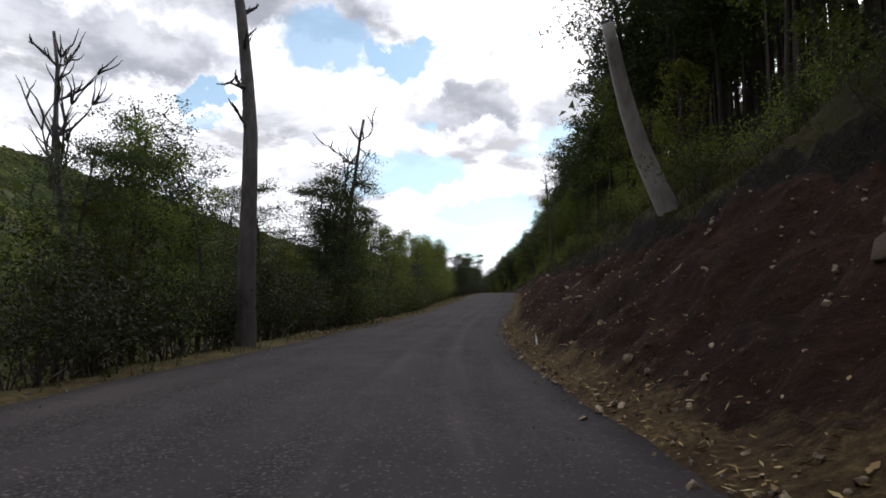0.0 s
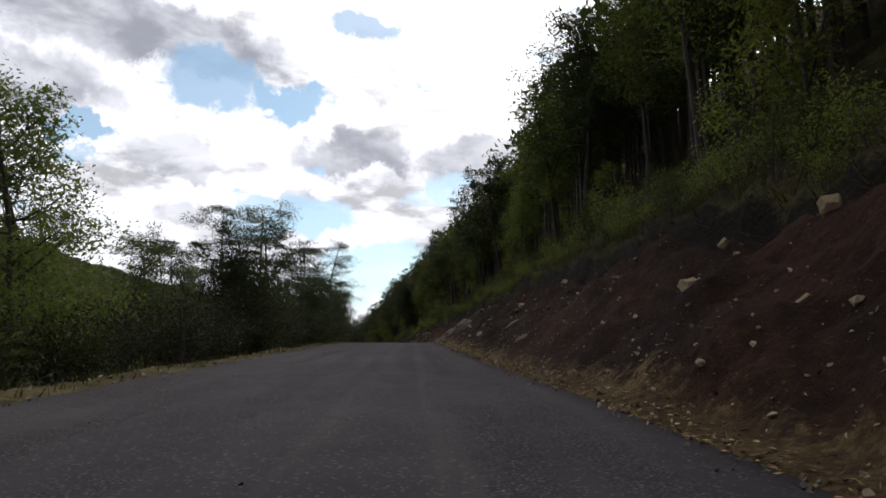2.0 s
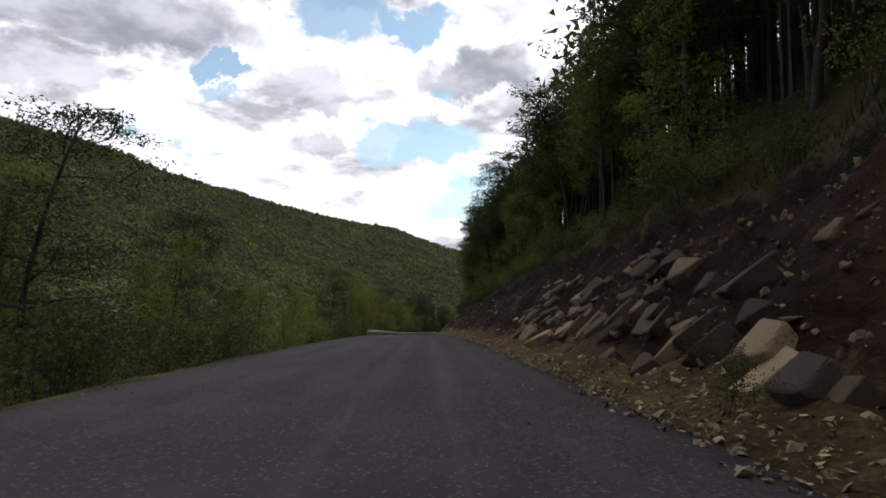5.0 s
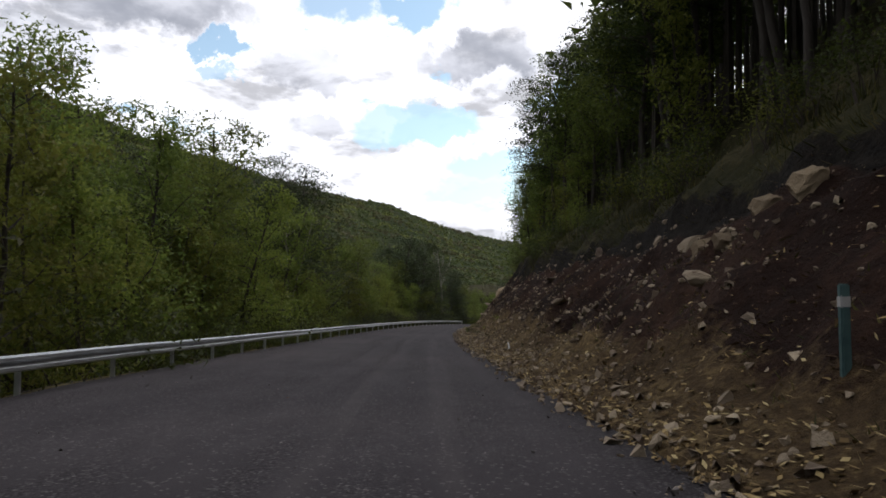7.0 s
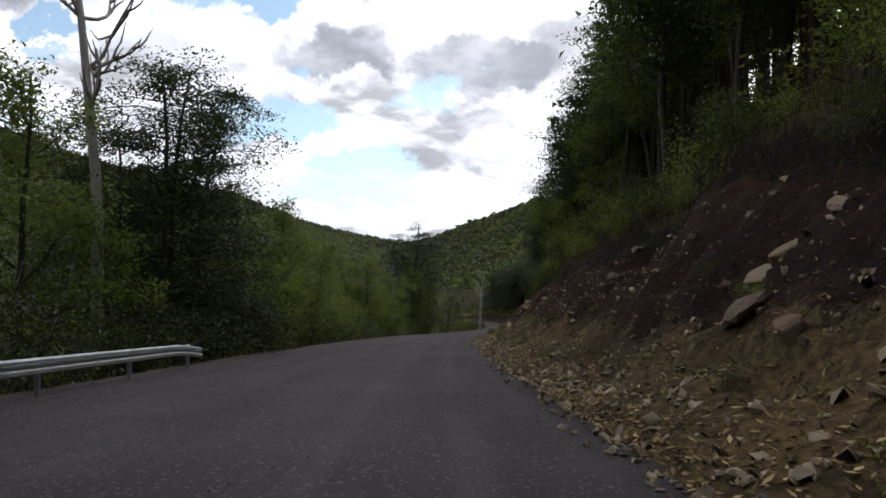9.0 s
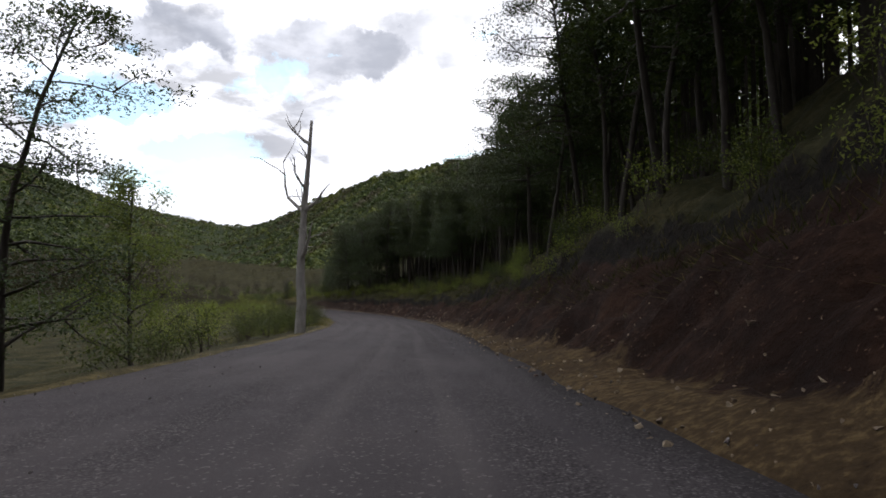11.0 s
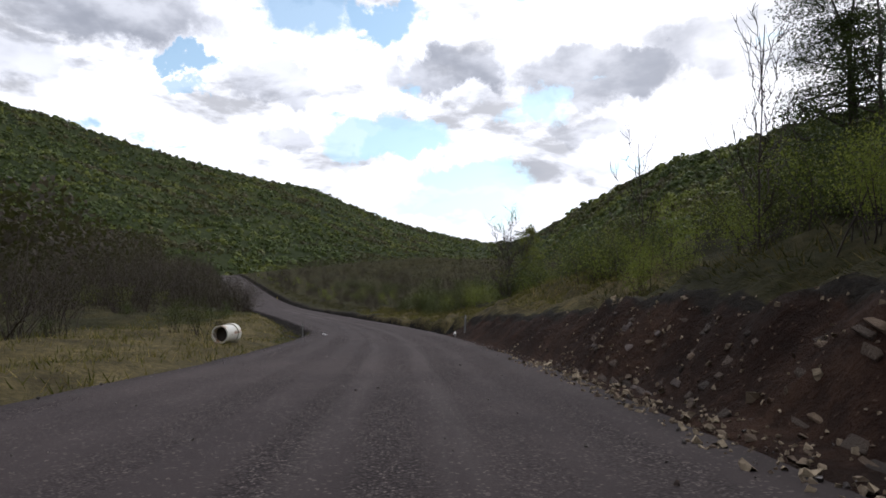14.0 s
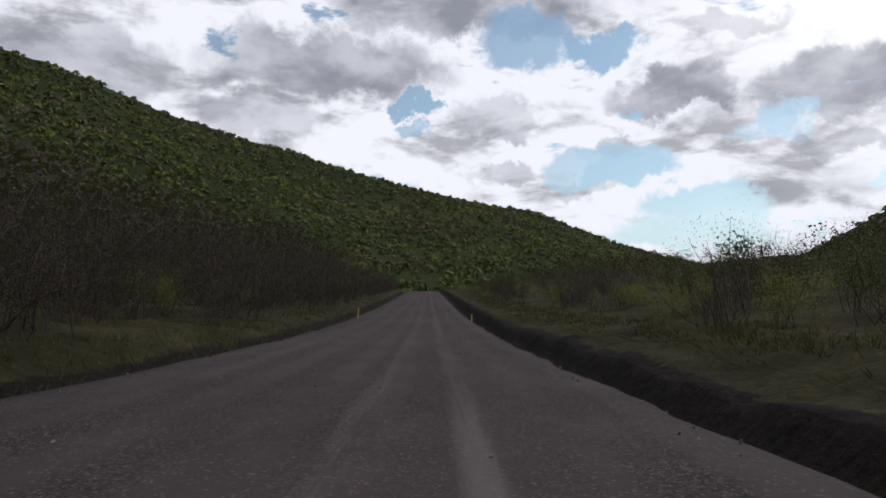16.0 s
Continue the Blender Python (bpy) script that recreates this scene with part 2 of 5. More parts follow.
def build_road(n, where):
    """Packed, dusty wheel lanes with strips of loose gravel between them."""
    uv = n.add("ShaderNodeUVMap", uv_map="along").outputs[0]
    both = n.add("ShaderNodeSeparateXYZ", {"Vector": uv})
    across, along = both.outputs[0], both.outputs[1]
    drift = n.math("MULTIPLY", n.math("SUBTRACT", n.noise(n.vec("MULTIPLY", uv, (0.2, 0.05, 1)), 1.0, 3, 0.5), 0.5), 0.9)
    side = n.math("ADD", n.math("ADD", across, drift), n.math("MULTIPLY", n.math("SUBTRACT", n.noise(uv, 2.6, 6, 0.7), 0.5), 0.45))
    patch = n.noise(uv, 0.13, 5, 0.6)
    blotch = n.noise(n.vec("MULTIPLY", uv, (1, 0.4, 1)), 1.1, 6, 0.68)
    grit = n.noise(uv, 70.0, 5, 0.75)
    stones = n.add("ShaderNodeTexVoronoi", {"Vector": uv, "Scale": 44.0}, feature="F1")
    tint = n.add("ShaderNodeSeparateColor", {"Color": stones.outputs["Color"]})
    # packed dust
    packed = n.ramp(n.math("ADD", n.math("MULTIPLY", grit, 0.6), n.math("MULTIPLY", blotch, 0.4)), [(0.32, (0.026, 0.0225, 0.0240)), (0.5, (0.043, 0.0375, 0.0395)), (0.68, (0.072, 0.064, 0.0655))])
    packed = n.mix(n.math("MULTIPLY", n.step(patch, 0.42, 0.66), 0.4), packed, (0.074, 0.064, 0.0635))
    packed = n.mix(n.math("MULTIPLY", n.step(tint.outputs[1], 0.93, 0.97), 0.55), packed, (0.15, 0.135, 0.13))
    # loose stones
    pebble = n.ramp(tint.outputs[0], [(0.0, (0.020, 0.0175, 0.0183)), (0.45, (0.052, 0.0455, 0.0470)), (0.8, (0.108, 0.096, 0.097)), (1.0, (0.24, 0.216, 0.213))])
    pebble = n.mix(n.step(stones.outputs["Distance"], 0.36, 0.70), pebble, (0.0125, 0.0108, 0.0112))
    strip = None
    for c, half in ((-0.15, 0.25), (-1.0, 0.17), (0.78, 0.26), (-2.05, 0.3), (-3.25, 0.3), (-4.4, 0.4), (1.6, 0.3)):
        k = n.step(n.math("ABSOLUTE", n.math("SUBTRACT", side, c)), half + 0.10, half - 0.08)
        strip = k if strip is None else n.math("MAXIMUM", strip, k)
    here = n.math("ADD", n.math("MULTIPLY", n.step(n.noise(n.vec("MULTIPLY", uv, (0.5, 0.08, 1)), 1.0, 5, 0.6), 0.40, 0.60), 0.75), n.math("MULTIPLY", n.step(along, 570.0, 640.0), 0.25))
    loose = n.math("MULTIPLY", n.math("MULTIPLY", strip, here), n.step(n.noise(uv, 6.0, 5, 0.7), 0.30, 0.52))
    base = n.mix(n.math("MULTIPLY", loose, 0.68), packed, pebble)
    base = n.mix(n.math("MULTIPLY", n.step(along, 560.0, 700.0), 0.8), base, (0.95, 0.84, 0.78), "MULTIPLY")
    # dry wheel tracks, lighter with dust
    dry = n.math("ADD", n.math("MULTIPLY", n.math("MULTIPLY", n.step(along, 738.0, 756.0), n.step(along, 795.0, 775.0)), 0.55), 0.12)
    track = None
    for c in (-0.76, 0.32):
        t = n.step(n.math("ABSOLUTE", n.math("SUBTRACT", n.math("ADD", across, n.math("MULTIPLY", drift, 0.3)), c)), 0.23, 0.06)
        track = t if track is None else n.math("MAXIMUM", track, t)
    track = n.math("MULTIPLY", n.math("MULTIPLY", track, dry), n.step(n.noise(n.vec("MULTIPLY", uv, (2.2, 0.08, 1)), 1.6, 4, 0.6), 0.36, 0.62))
    base = n.mix(track, base, (0.150, 0.134, 0.124))
    h = n.math("ADD", n.math("MULTIPLY", n.math("MULTIPLY", stones.outputs["Distance"], n.math("ADD", loose, 0.12)), -1.6), n.math("MULTIPLY", grit, 0.4))
    return base, 0.9, (h, 0.5, 0.016), {"spec": 0.1}


def build_rock(n, where, dark=(0.120, 0.085, 0.060), light=(0.46, 0.37, 0.25)):
    a = n.noise(where, 2.2, 6, 0.65)
    b = n.noise(where, 13.0, 5, 0.7)
    k = n.add("ShaderNodeObjectInfo").outputs["Random"]
    g = n.add("ShaderNodeNewGeometry").outputs["Random Per Island"]
    tone = n.mix(n.math("POWER", n.math("FRACT", n.math("ADD", k, g)), 1.0), dark, light)
    col = n.mix(n.step(a, 0.56, 0.72), tone, (0.10, 0.052, 0.034))
    return n.mix(n.math("MULTIPLY", b, 0.45), col, (0.11, 0.093, 0.080)), 0.9, (b, 0.8, 0.04), {"spec": 0.15}


def build_brown_rock(n, where):
    return build_rock(n, where, (0.045, 0.031, 0.023), (0.24, 0.165, 0.105))


def build_pale_rock(n, where):
    return build_rock(n, where, (0.19, 0.140, 0.085), (0.42, 0.315, 0.185))


def build_dark_rock(n, where):
    return build_rock(n, where, (0.026, 0.019, 0.016), (0.098, 0.070, 0.052))


def build_mauve_rock(n, where):
    return build_rock(n, where, (0.070, 0.054, 0.050), (0.20, 0.160, 0.145))


def build_pebble(n, where):
    return build_rock(n, where, (0.040, 0.036, 0.036), (0.24, 0.215, 0.205))


def build_straw(n, where):
    g = n.add("ShaderNodeNewGeometry").outputs["Random Per Island"]
    col = n.ramp(g, [(0.0, (0.045, 0.028, 0.014)), (0.4, (0.15, 0.10, 0.045)), (0.8, (0.30, 0.215, 0.095)), (1.0, (0.45, 0.36, 0.18))])
    return col, 0.9, None, {"spec": 0.1}


def build_blades(n, where):
    g = n.add("ShaderNodeNewGeometry").outputs["Random Per Island"]
    col = n.ramp(g, [(0.0, (0.020, 0.025, 0.008)), (0.5, (0.050, 0.055, 0.015)), (0.8, (0.090, 0.080, 0.026)), (1.0, (0.17, 0.135, 0.058))])
    return col, 0.8, None, {"spec": 0.1, "glow": col, "share": 0.3}


def build_meadow(n, where):
    g = n.add("ShaderNodeNewGeometry").outputs["Random Per Island"]
    col = n.ramp(g, [(0.0, (0.055, 0.062, 0.014)), (0.5, (0.105, 0.105, 0.024)), (0.8, (0.17, 0.145, 0.045)), (1.0, (0.28, 0.22, 0.095))])
    return col, 0.8, None, {"spec": 0.1, "glow": col, "share": 0.3}


def build_steel(n, where):
    a = n.noise(where, 3.0, 5, 0.6)
    return n.ramp(a, [(0.3, (0.42, 0.44, 0.46)), (0.7, (0.62, 0.64, 0.66))]), 0.42, None, {"metal": 0.85}


def build_concrete(n, where):
    a = n.noise(where, 2.5, 6, 0.65)
    b = n.noise(where, 22.0, 4, 0.7)
    c = n.ramp(a, [(0.3, (0.28, 0.27, 0.255)), (0.7, (0.48, 0.47, 0.45))])
    return c, 0.9, (b, 0.4, 0.01), {}


def build_pipe(n, where):
    a = n.noise(n.vec("MULTIPLY", where, (1, 1, 3)), 2.4, 6, 0.65)
    return n.ramp(a, [(0.38, (0.68, 0.67, 0.63)), (0.56, (0.60, 0.57, 0.50)), (0.64, (0.24, 0.12, 0.06))]), 0.8, (a, 0.3, 0.01), {}


def build_stake(n, where):
    a = n.noise(where, 8.0, 4, 0.6)
    return n.ramp(a, [(0.3, (0.16, 0.155, 0.15)), (0.7, (0.30, 0.29, 0.28))]), 0.85, None, {}


def build_yellow(n, where):
    a = n.noise(where, 8.0, 4, 0.6)
    return n.ramp(a, [(0.3, (0.55, 0.42, 0.06)), (0.7, (0.72, 0.58, 0.12))]), 0.6, None, {}


def build_teal(n, where):
    a = n.noise(where, 8.0, 4, 0.6)
    return n.ramp(a, [(0.3, (0.035, 0.075, 0.075)), (0.7, (0.075, 0.13, 0.125))]), 0.6, None, {}


def build_verge(n, where):
    a = n.noise(where, 0.9, 5, 0.6)
    b = n.noise(where, 9.0, 7, 0.72)
    col = n.ramp(n.math("ADD", n.math("MULTIPLY", a, 0.45), n.math("MULTIPLY", b, 0.55)), [(0.34, (0.024, 0.019, 0.010)), (0.5, (0.072, 0.059, 0.026)), (0.66, (0.175, 0.138, 0.063))])
    return col, 0.95, (b, 0.9, 0.06), {"spec": 0.05}



def build_cover(n, where):
    """Bare earth with litter, grass and mossy verge growing in over ragged borders."""
    node = n.add("ShaderNodeAttribute")
    node.attribute_name = "cover"
    share = n.add("ShaderNodeSeparateColor", {"Color": node.outputs["Color"]})
    ragged = n.math("SUBTRACT", n.math("ADD", n.math("MULTIPLY", n.noise(where, 1.6, 6, 0.65), 0.55), n.math("MULTIPLY", n.noise(where, 7.0, 5, 0.7), 0.45)), 0.5)
    col, _, (high, _, _), _ = build_soil(n, where)
    # near-black humus that also carries the shade of lip and ditch as colour
    humus_and_shade = n.add("ShaderNodeAttribute")
    humus_and_shade.attribute_name = "humus_and_shade"
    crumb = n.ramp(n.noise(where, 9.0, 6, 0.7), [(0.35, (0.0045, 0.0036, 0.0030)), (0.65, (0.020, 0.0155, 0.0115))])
    col = n.mix(n.step(n.math("ADD", humus_and_shade.outputs["Fac"], n.math("MULTIPLY", ragged, 1.4)), 0.35, 0.65), col, crumb)
    for i, other in enumerate((build_litter, build_grass, build_verge)):
        c, _, (h, _, _), _ = other(n, where)
        k = n.step(n.math("ADD", share.outputs[i], n.math("MULTIPLY", ragged, 1.9)), 0.38, 0.62)
        col = n.mix(k, col, c)
        high = n.math("ADD", n.math("MULTIPLY", high, n.math("SUBTRACT", 1.0, n.math("MULTIPLY", k, 0.5))), n.math("MULTIPLY", h, n.math("MULTIPLY", k, 0.5)))
    return col, 0.95, (high, 0.9, 0.14), {"spec": 0.08}


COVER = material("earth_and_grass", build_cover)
HILL, ROAD, ROCK = material("forest_floor", build_hill), material("gravel_road", build_road), material("stone", build_rock)
PEBBLE = material("grey_pebble", build_pebble)
PALE_ROCK = material("tan_stone", build_pale_rock)
BROWN_ROCK = material("brown_stone", build_brown_rock)
MAUVE_ROCK = material("mauve_bedrock", build_mauve_rock)
DARK_ROCK = material("dark_bedrock", build_dark_rock)
STRAW, BLADES, MEADOW = material("straw_debris", build_straw), material("grass_blades", build_blades), material("meadow_blades", build_meadow)
STEEL, CONCRETE, PIPE = material("galvanised_steel", build_steel), material("concrete", build_concrete), material("stained_concrete", build_pipe)
STAKE, YELLOW, TEAL = material("weathered_wood", build_stake), material("yellow_paint", build_yellow), material("teal_paint", build_teal)
BEECH = leaf_material("beech_leaf", (0.020, 0.031, 0.014), (0.048, 0.062, 0.026), 0.20)
BROAD = leaf_material("broad_leaf", (0.060, 0.086, 0.018), (0.175, 0.200, 0.043), 0.5)
FRESH = leaf_material("fresh_leaf", (0.090, 0.108, 0.017), (0.235, 0.240, 0.044), 0.5, 0.06)
UNDER = leaf_material("undergrowth_leaf", (0.027, 0.034, 0.011), (0.066, 0.072, 0.021), 0.28, 0.07)
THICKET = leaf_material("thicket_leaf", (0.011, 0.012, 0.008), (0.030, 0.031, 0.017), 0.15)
BUDS = leaf_material("reddish_buds", (0.020, 0.013, 0.011), (0.052, 0.035, 0.026), 0.2, 0.05)
FAR = leaf_material("far_forest", (0.034, 0.050, 0.015), (0.098, 0.115, 0.032), 0.14, 0.05, True)
BARK, PALE, TWIG = bark_material("dark_bark", (0.020, 0.016, 0.013), (0.075, 0.062, 0.052)), bark_material("bleached_wood", (0.17, 0.155, 0.14), (0.42, 0.39, 0.36)), bark_material("grey_twig", (0.024, 0.018, 0.016), (0.080, 0.061, 0.053))
GREYBARK = bark_material("grey_dead_bark", (0.032, 0.029, 0.028), (0.115, 0.105, 0.10))

# ---- the line of the road ----
EYE = 0.77                      # the driver's camera over the road; widths below are in eye heights
STEP = 18.75                    # metres between the nodes of the line
HEADING = [17, 14.5, 11.7, 6, 3.4, 3.2, 3.2, 2.2, 2.4, 6.1, 9.9, 12, 12.5, 12.6, 12.6, 12.6, 12.7, 11.7, 7.9, 3.5, 0.6, -2.1, -5, -8.3, -10.9, -11.1, -8.1, -2.7, 3.7, 7.6, 9.7, 14.9, 22.7, 27, 27.7, 28, 28.2, 28.2, 28.2, 28.2, 28.4, 29, 31, 38, 45]
GRADE = [-0.5, 0, 0.5, 2.1, 2.9, 3.9, 3.6, 3.5, 3.2, 1.2, -0.8, -1.5, -1.8, -2.4, -3, -3.4, -3.6, -3.6, -3.3, -3.2, -3.7, -4.1, -4.4, -4.4, -4.2, -3.9, -3.7, -3.1, -2.2, -2.3, -2.4, -1.8, -1.2, -0.3, -0.1, 1.6, 2.7, 3.2, 3.4, 3.4, 3.3, 2.8, 0.8, -1, -1]
DS = 0.625
NODE = STEP * (np.arange(len(HEADING)) - 2)
STATION = np.arange(NODE[0], NODE[-1] + 0.01, DS)


def soft_line(values):
    k = np.hanning(27)
    return np.convolve(np.pad(np.interp(STATION, NODE, values), 13, mode="edge"), k / k.sum(), "valid")


HEAD, RISE = np.radians(soft_line(HEADING)), np.radians(soft_line(GRADE))
DIRECTION = np.stack([-np.sin(HEAD) * np.cos(RISE), np.cos(HEAD) * np.cos(RISE), np.sin(RISE)], 1) * DS
LINE = np.concatenate([[[0, 0, 0]], np.cumsum((DIRECTION[1:] + DIRECTION[:-1]) / 2, 0)])
LINE -= LINE[np.argmin(np.abs(STATION))]
T0, T1 = STATION[0], STATION[-1]
SEC = 37.5                      # metres of road a second

EDGE_T = [-1, 0.2, 0.7, 1.2, 1.7, 2.2, 2.7, 3.2, 3.7, 4.2, 4.7, 7.2, 8.2, 8.7, 9.2, 9.7, 10.2, 12.7, 13.2, 13.7, 14.2, 14.7, 15.2, 15.7, 16.2, 25]
EDGE_L = [4.7, 4.7, 4.6, 4.4, 4.4, 5.1, 5.3, 5.2, 4.5, 4.3, 4.5, 5.0, 5.0, 5.0, 5.6, 5.4, 5.3, 5.1, 5.8, 4.8, 4.7, 3.4, 4.3, 4.6, 5.2, 4.6]
EDGE_R = [1.8, 1.8, 2.0, 2.4, 2.6, 2.6, 1.9, 2.1, 1.8, 2.1, 2.3, 1.75, 1.4, 1.4, 1.6, 1.6, 1.7, 2.8, 2.0, 2.1, 2.6, 2.65, 2.55, 2.5, 2.5, 2.3]


def edges(s):
    t = np.asarray(s, float) / SEC
    return np.interp(t, EDGE_T, EDGE_L) * EYE, np.interp(t, EDGE_T, EDGE_R) * EYE


# width of the open verge on the left, in eye heights
VERGE_T = [0, 0.5, 1.15, 1.65, 2.15, 2.65, 3.15, 3.6, 4.2, 11.9, 12.4, 13.5, 13.68, 14.5, 14.9, 15.3, 15.7, 25]
VERGE = [0.1, 0.8, 1.5, 2.6, 3.6, 1.5, 3.0, 0.6, 0.1, 0.1, 0.7, 1.5, 7.0, 7.0, 4.0, 2.5, 0.9, 0.7]


# cross sections outward from each edge of the road: seconds, then five (out, up) pairs in eye heights
RIGHT = [(-1, (0, 0, .6, .1, 4.3, 3.1, 4.55, 3.75, 70, 58)), (2.6, (0, 0, .6, .1, 4.3, 3.1, 4.55, 3.75, 70, 58)), (3.3, (0, 0, 1.0, .2, 4.4, 2.75, 4.65, 3.35, 70, 58)), (3.7, (0, 0, 1.8, .3, 5.1, 3.3, 5.35, 3.9, 70, 58)),
         (4.2, (0, 0, 1.3, .25, 4.5, 3.2, 4.75, 3.8, 70, 58)), (7, (0, 0, 1.0, .35, 4.1, 2.9, 4.35, 3.5, 70, 58)), (7.45, (0, 0, 1.1, .4, 4.2, 3.2, 4.45, 3.85, 70, 58)), (8.1, (0, 0, 1.2, .5, 4.3, 4.2, 4.55, 4.9, 70, 58)),
         (9, (0, 0, 1.2, .4, 4.7, 3.4, 4.95, 4.05, 70, 58)), (10.6, (0, 0, 1.2, .4, 4.7, 3.4, 4.95, 4.05, 70, 58)), (12.2, (0, 0, .6, .05, 2.3, 1.5, 2.5, 2.05, 70, 28)),
         (13.6, (0, 0, .5, .05, 2.0, 1.4, 2.2, 1.85, 70, 26)), (14.2, (0, 0, .5, 0, 1.6, 1.2, 2.6, 1.5, 70, 26)), (14.66, (0, 0, .4, -.12, 1.5, .6, 2.6, 1.25, 70, 24)), (14.82, (0, 0, .4, -.8, 2.0, -.8, 2.7, .6, 70, 18)),
         (15.1, (0, 0, .4, -1.2, 2.0, -1.3, 2.5, .1, 70, 14)), (15.6, (0, 0, .4, -.7, 1.3, -.7, 1.8, .1, 70, 11)), (16.1, (0, 0, .3, -.35, .8, -.35, 1.2, .05, 70, 10)), (17, (0, 0, .4, -.5, 1.0, -.5, 1.4, .2, 70, 8)), (25, (0, 0, .5, -.2, 1.2, -.2, 2.5, .3, 70, 6))]
LEFT = [(-1, (0, 0, 1, 0, 3, -.5, 10, -2, 70, -8)), (3.2, (0, 0, 1, 0, 3, -.5, 10, -2, 70, -8)), (4.2, (0, 0, .6, -.1, 2, -1, 10, -5, 70, -20)),
        (10.3, (0, 0, .6, -.1, 2, -1, 10, -5, 70, -18)), (12.2, (0, 0, .8, .05, 3, -.3, 10, -1, 70, -3)), (13.6, (0, 0, .6, -.1, 2, .1, 10, .2, 70, 1)),
        (14.3, (0, 0, .6, -.1, 1.4, .1, 10, .4, 70, 2)), (14.8, (0, 0, .4, -.5, 1.2, -.3, 2.2, .45, 70, 4)), (16.2, (0, 0, .4, -.3, 1.2, -.1, 2.2, .3, 70, 6)), (25, (0, 0, .4, -.2, 1.2, 0, 2.2, .3, 70, 10))]


def rough_field(x, y):
    """Gentle unevenness of the ground, about -1 to 1."""
    z = np.sin(x * 0.83 + 1.3 * np.sin(y * 0.37)) * np.sin(y * 0.71 + 1.1 * np.sin(x * 0.53))
    z = z + 0.5 * np.sin(x * 2.1 + 2 * np.sin(y * 1.3) + 1) * np.sin(y * 1.9 + 1.7 * np.sin(x * 1.1))
    return z + 0.3 * np.sin(x * 4.7 + 2 * np.sin(y * 3.1)) * np.sin(y * 5.3 + 2 * np.sin(x * 2.9))


def clods(x, y):
    """Lumps and gullies in bare earth, about -1 to 1."""
    z = np.sin(x * 3.3 + 2.3 * np.sin(y * 1.7 + 1)) * np.sin(y * 2.9 + 2.1 * np.sin(x * 2.3))
    return z + 0.35 * np.sin(x * 5.3 + 1.5 * np.sin(y * 2.1)) * np.sin(y * 4.7 + 1.5 * np.sin(x * 1.7 + 2))


def chance(i, j):
    """A fixed random number from 0 to 1 for each whole pair."""
    h = np.sin(i * 127.1 + j * 311.7) * 43758.5453
    return h - np.floor(h)


def lumps(x, y, octaves=4):
    """Broken, many-sized relief, about -1 to 1."""
    total, k, f = 0.0, 0.55, 1.0
    for _ in range(octaves):
        a, b = x * f + 7.3 * k, y * f + 3.1 * k
        i, j = np.floor(a), np.floor(b)
        p, q = a - i, b - j
        p, q = p * p * (3 - 2 * p), q * q * (3 - 2 * q)
        low = chance(i, j) * (1 - p) + chance(i + 1, j) * p
        high = chance(i, j + 1) * (1 - p) + chance(i + 1, j + 1) * p
        total = total + k * (2 * (low * (1 - q) + high * q) - 1)
        k, f = k * 0.55, f * 2.07
    return total


def ground(s, u):
    """World place of the ground at s metres along the line and u metres to its right."""
    s, u = np.broadcast_arrays(np.asarray(s, float), np.asarray(u, float))
    shape = s.shape
    s, u = s.ravel(), u.ravel()
    c = [np.interp(s, STATION, LINE[:, i]) for i in range(3)]
    h = np.interp(s, STATION, HEAD)
    x, y = c[0] + np.cos(h) * u, c[1] + np.sin(h) * u
    el, er = edges(s)
    t = s / SEC
    z = c[2].copy()
    for side, keys, out in ((1, RIGHT, u - er), (-1, LEFT, -u - el)):
        m = out > 0
        if not m.any():
            continue
        kt = [k[0] for k in keys]
        v = [np.interp(t[m], kt, [k[1][i] for k in keys]) * EYE for i in range(10)]
        o, rise = out[m], np.zeros(m.sum())
        for i in range(4):
            f = np.clip((o - v[2 * i]) / np.maximum(v[2 * i + 2] - v[2 * i], 1e-6), 0, 1 if i < 3 else 3)
            rise += f * (v[2 * i + 3] - v[2 * i + 1])
        z[m] += rise + rough_field(x[m], y[m]) * np.clip(o / 1.5, 0, 1) * np.clip(0.10 + np.abs(rise) * 0.06, 0, 0.45) + clods(x[m], y[m]) * np.clip(rise * 0.2, 0, 0.10)
        if side > 0:
            bare = np.clip((o - v[2] * 0.6) / 0.4, 0, 1) * np.clip((v[6] + 0.5 - o) / 0.5, 0, 1) * np.clip(np.abs(v[5]) / 1.5, 0.25, 1)
            z[m] += bare * (0.26 * lumps(s[m] * 0.9, o * 1.3) + 0.10 * np.abs(lumps(s[m] * 3.1 + 40, o * 3.7, 3)))
    return np.stack([x, y, z], -1).reshape(*shape, 3)


def spot(s, u):
    return Vector(ground(s, u))


# ---- helpers for meshes ----
def mesh_of(name, verts, faces, mats, index=None, smooth=False):
    me = bpy.data.meshes.new(name)
    me.from_pydata([tuple(v) for v in np.asarray(verts, float).tolist()], [], [tuple(f) for f in np.asarray(faces).tolist()] if not isinstance(faces, list) else faces)
    for m in mats if isinstance(mats, (list, tuple)) else [mats]:
        me.materials.append(m)
    if index is not None:
        me.polygons.foreach_set("material_index", np.asarray(index, np.int32))
    if smooth:
        me.polygons.foreach_set("use_smooth", np.ones(len(me.polygons), bool))
    me.update()
    return me


def part(name, me, parent, label=""):
    ob = new(name, me)
    ob.parent = parent
    return tagged(ob, label)


def part_bm(name, bm, mat, parent, label=""):
    me = bpy.data.meshes.new(name)
    bm.to_mesh(me)
    bm.free()
    me.materials.append(mat)
    return part(name, me, parent, label)


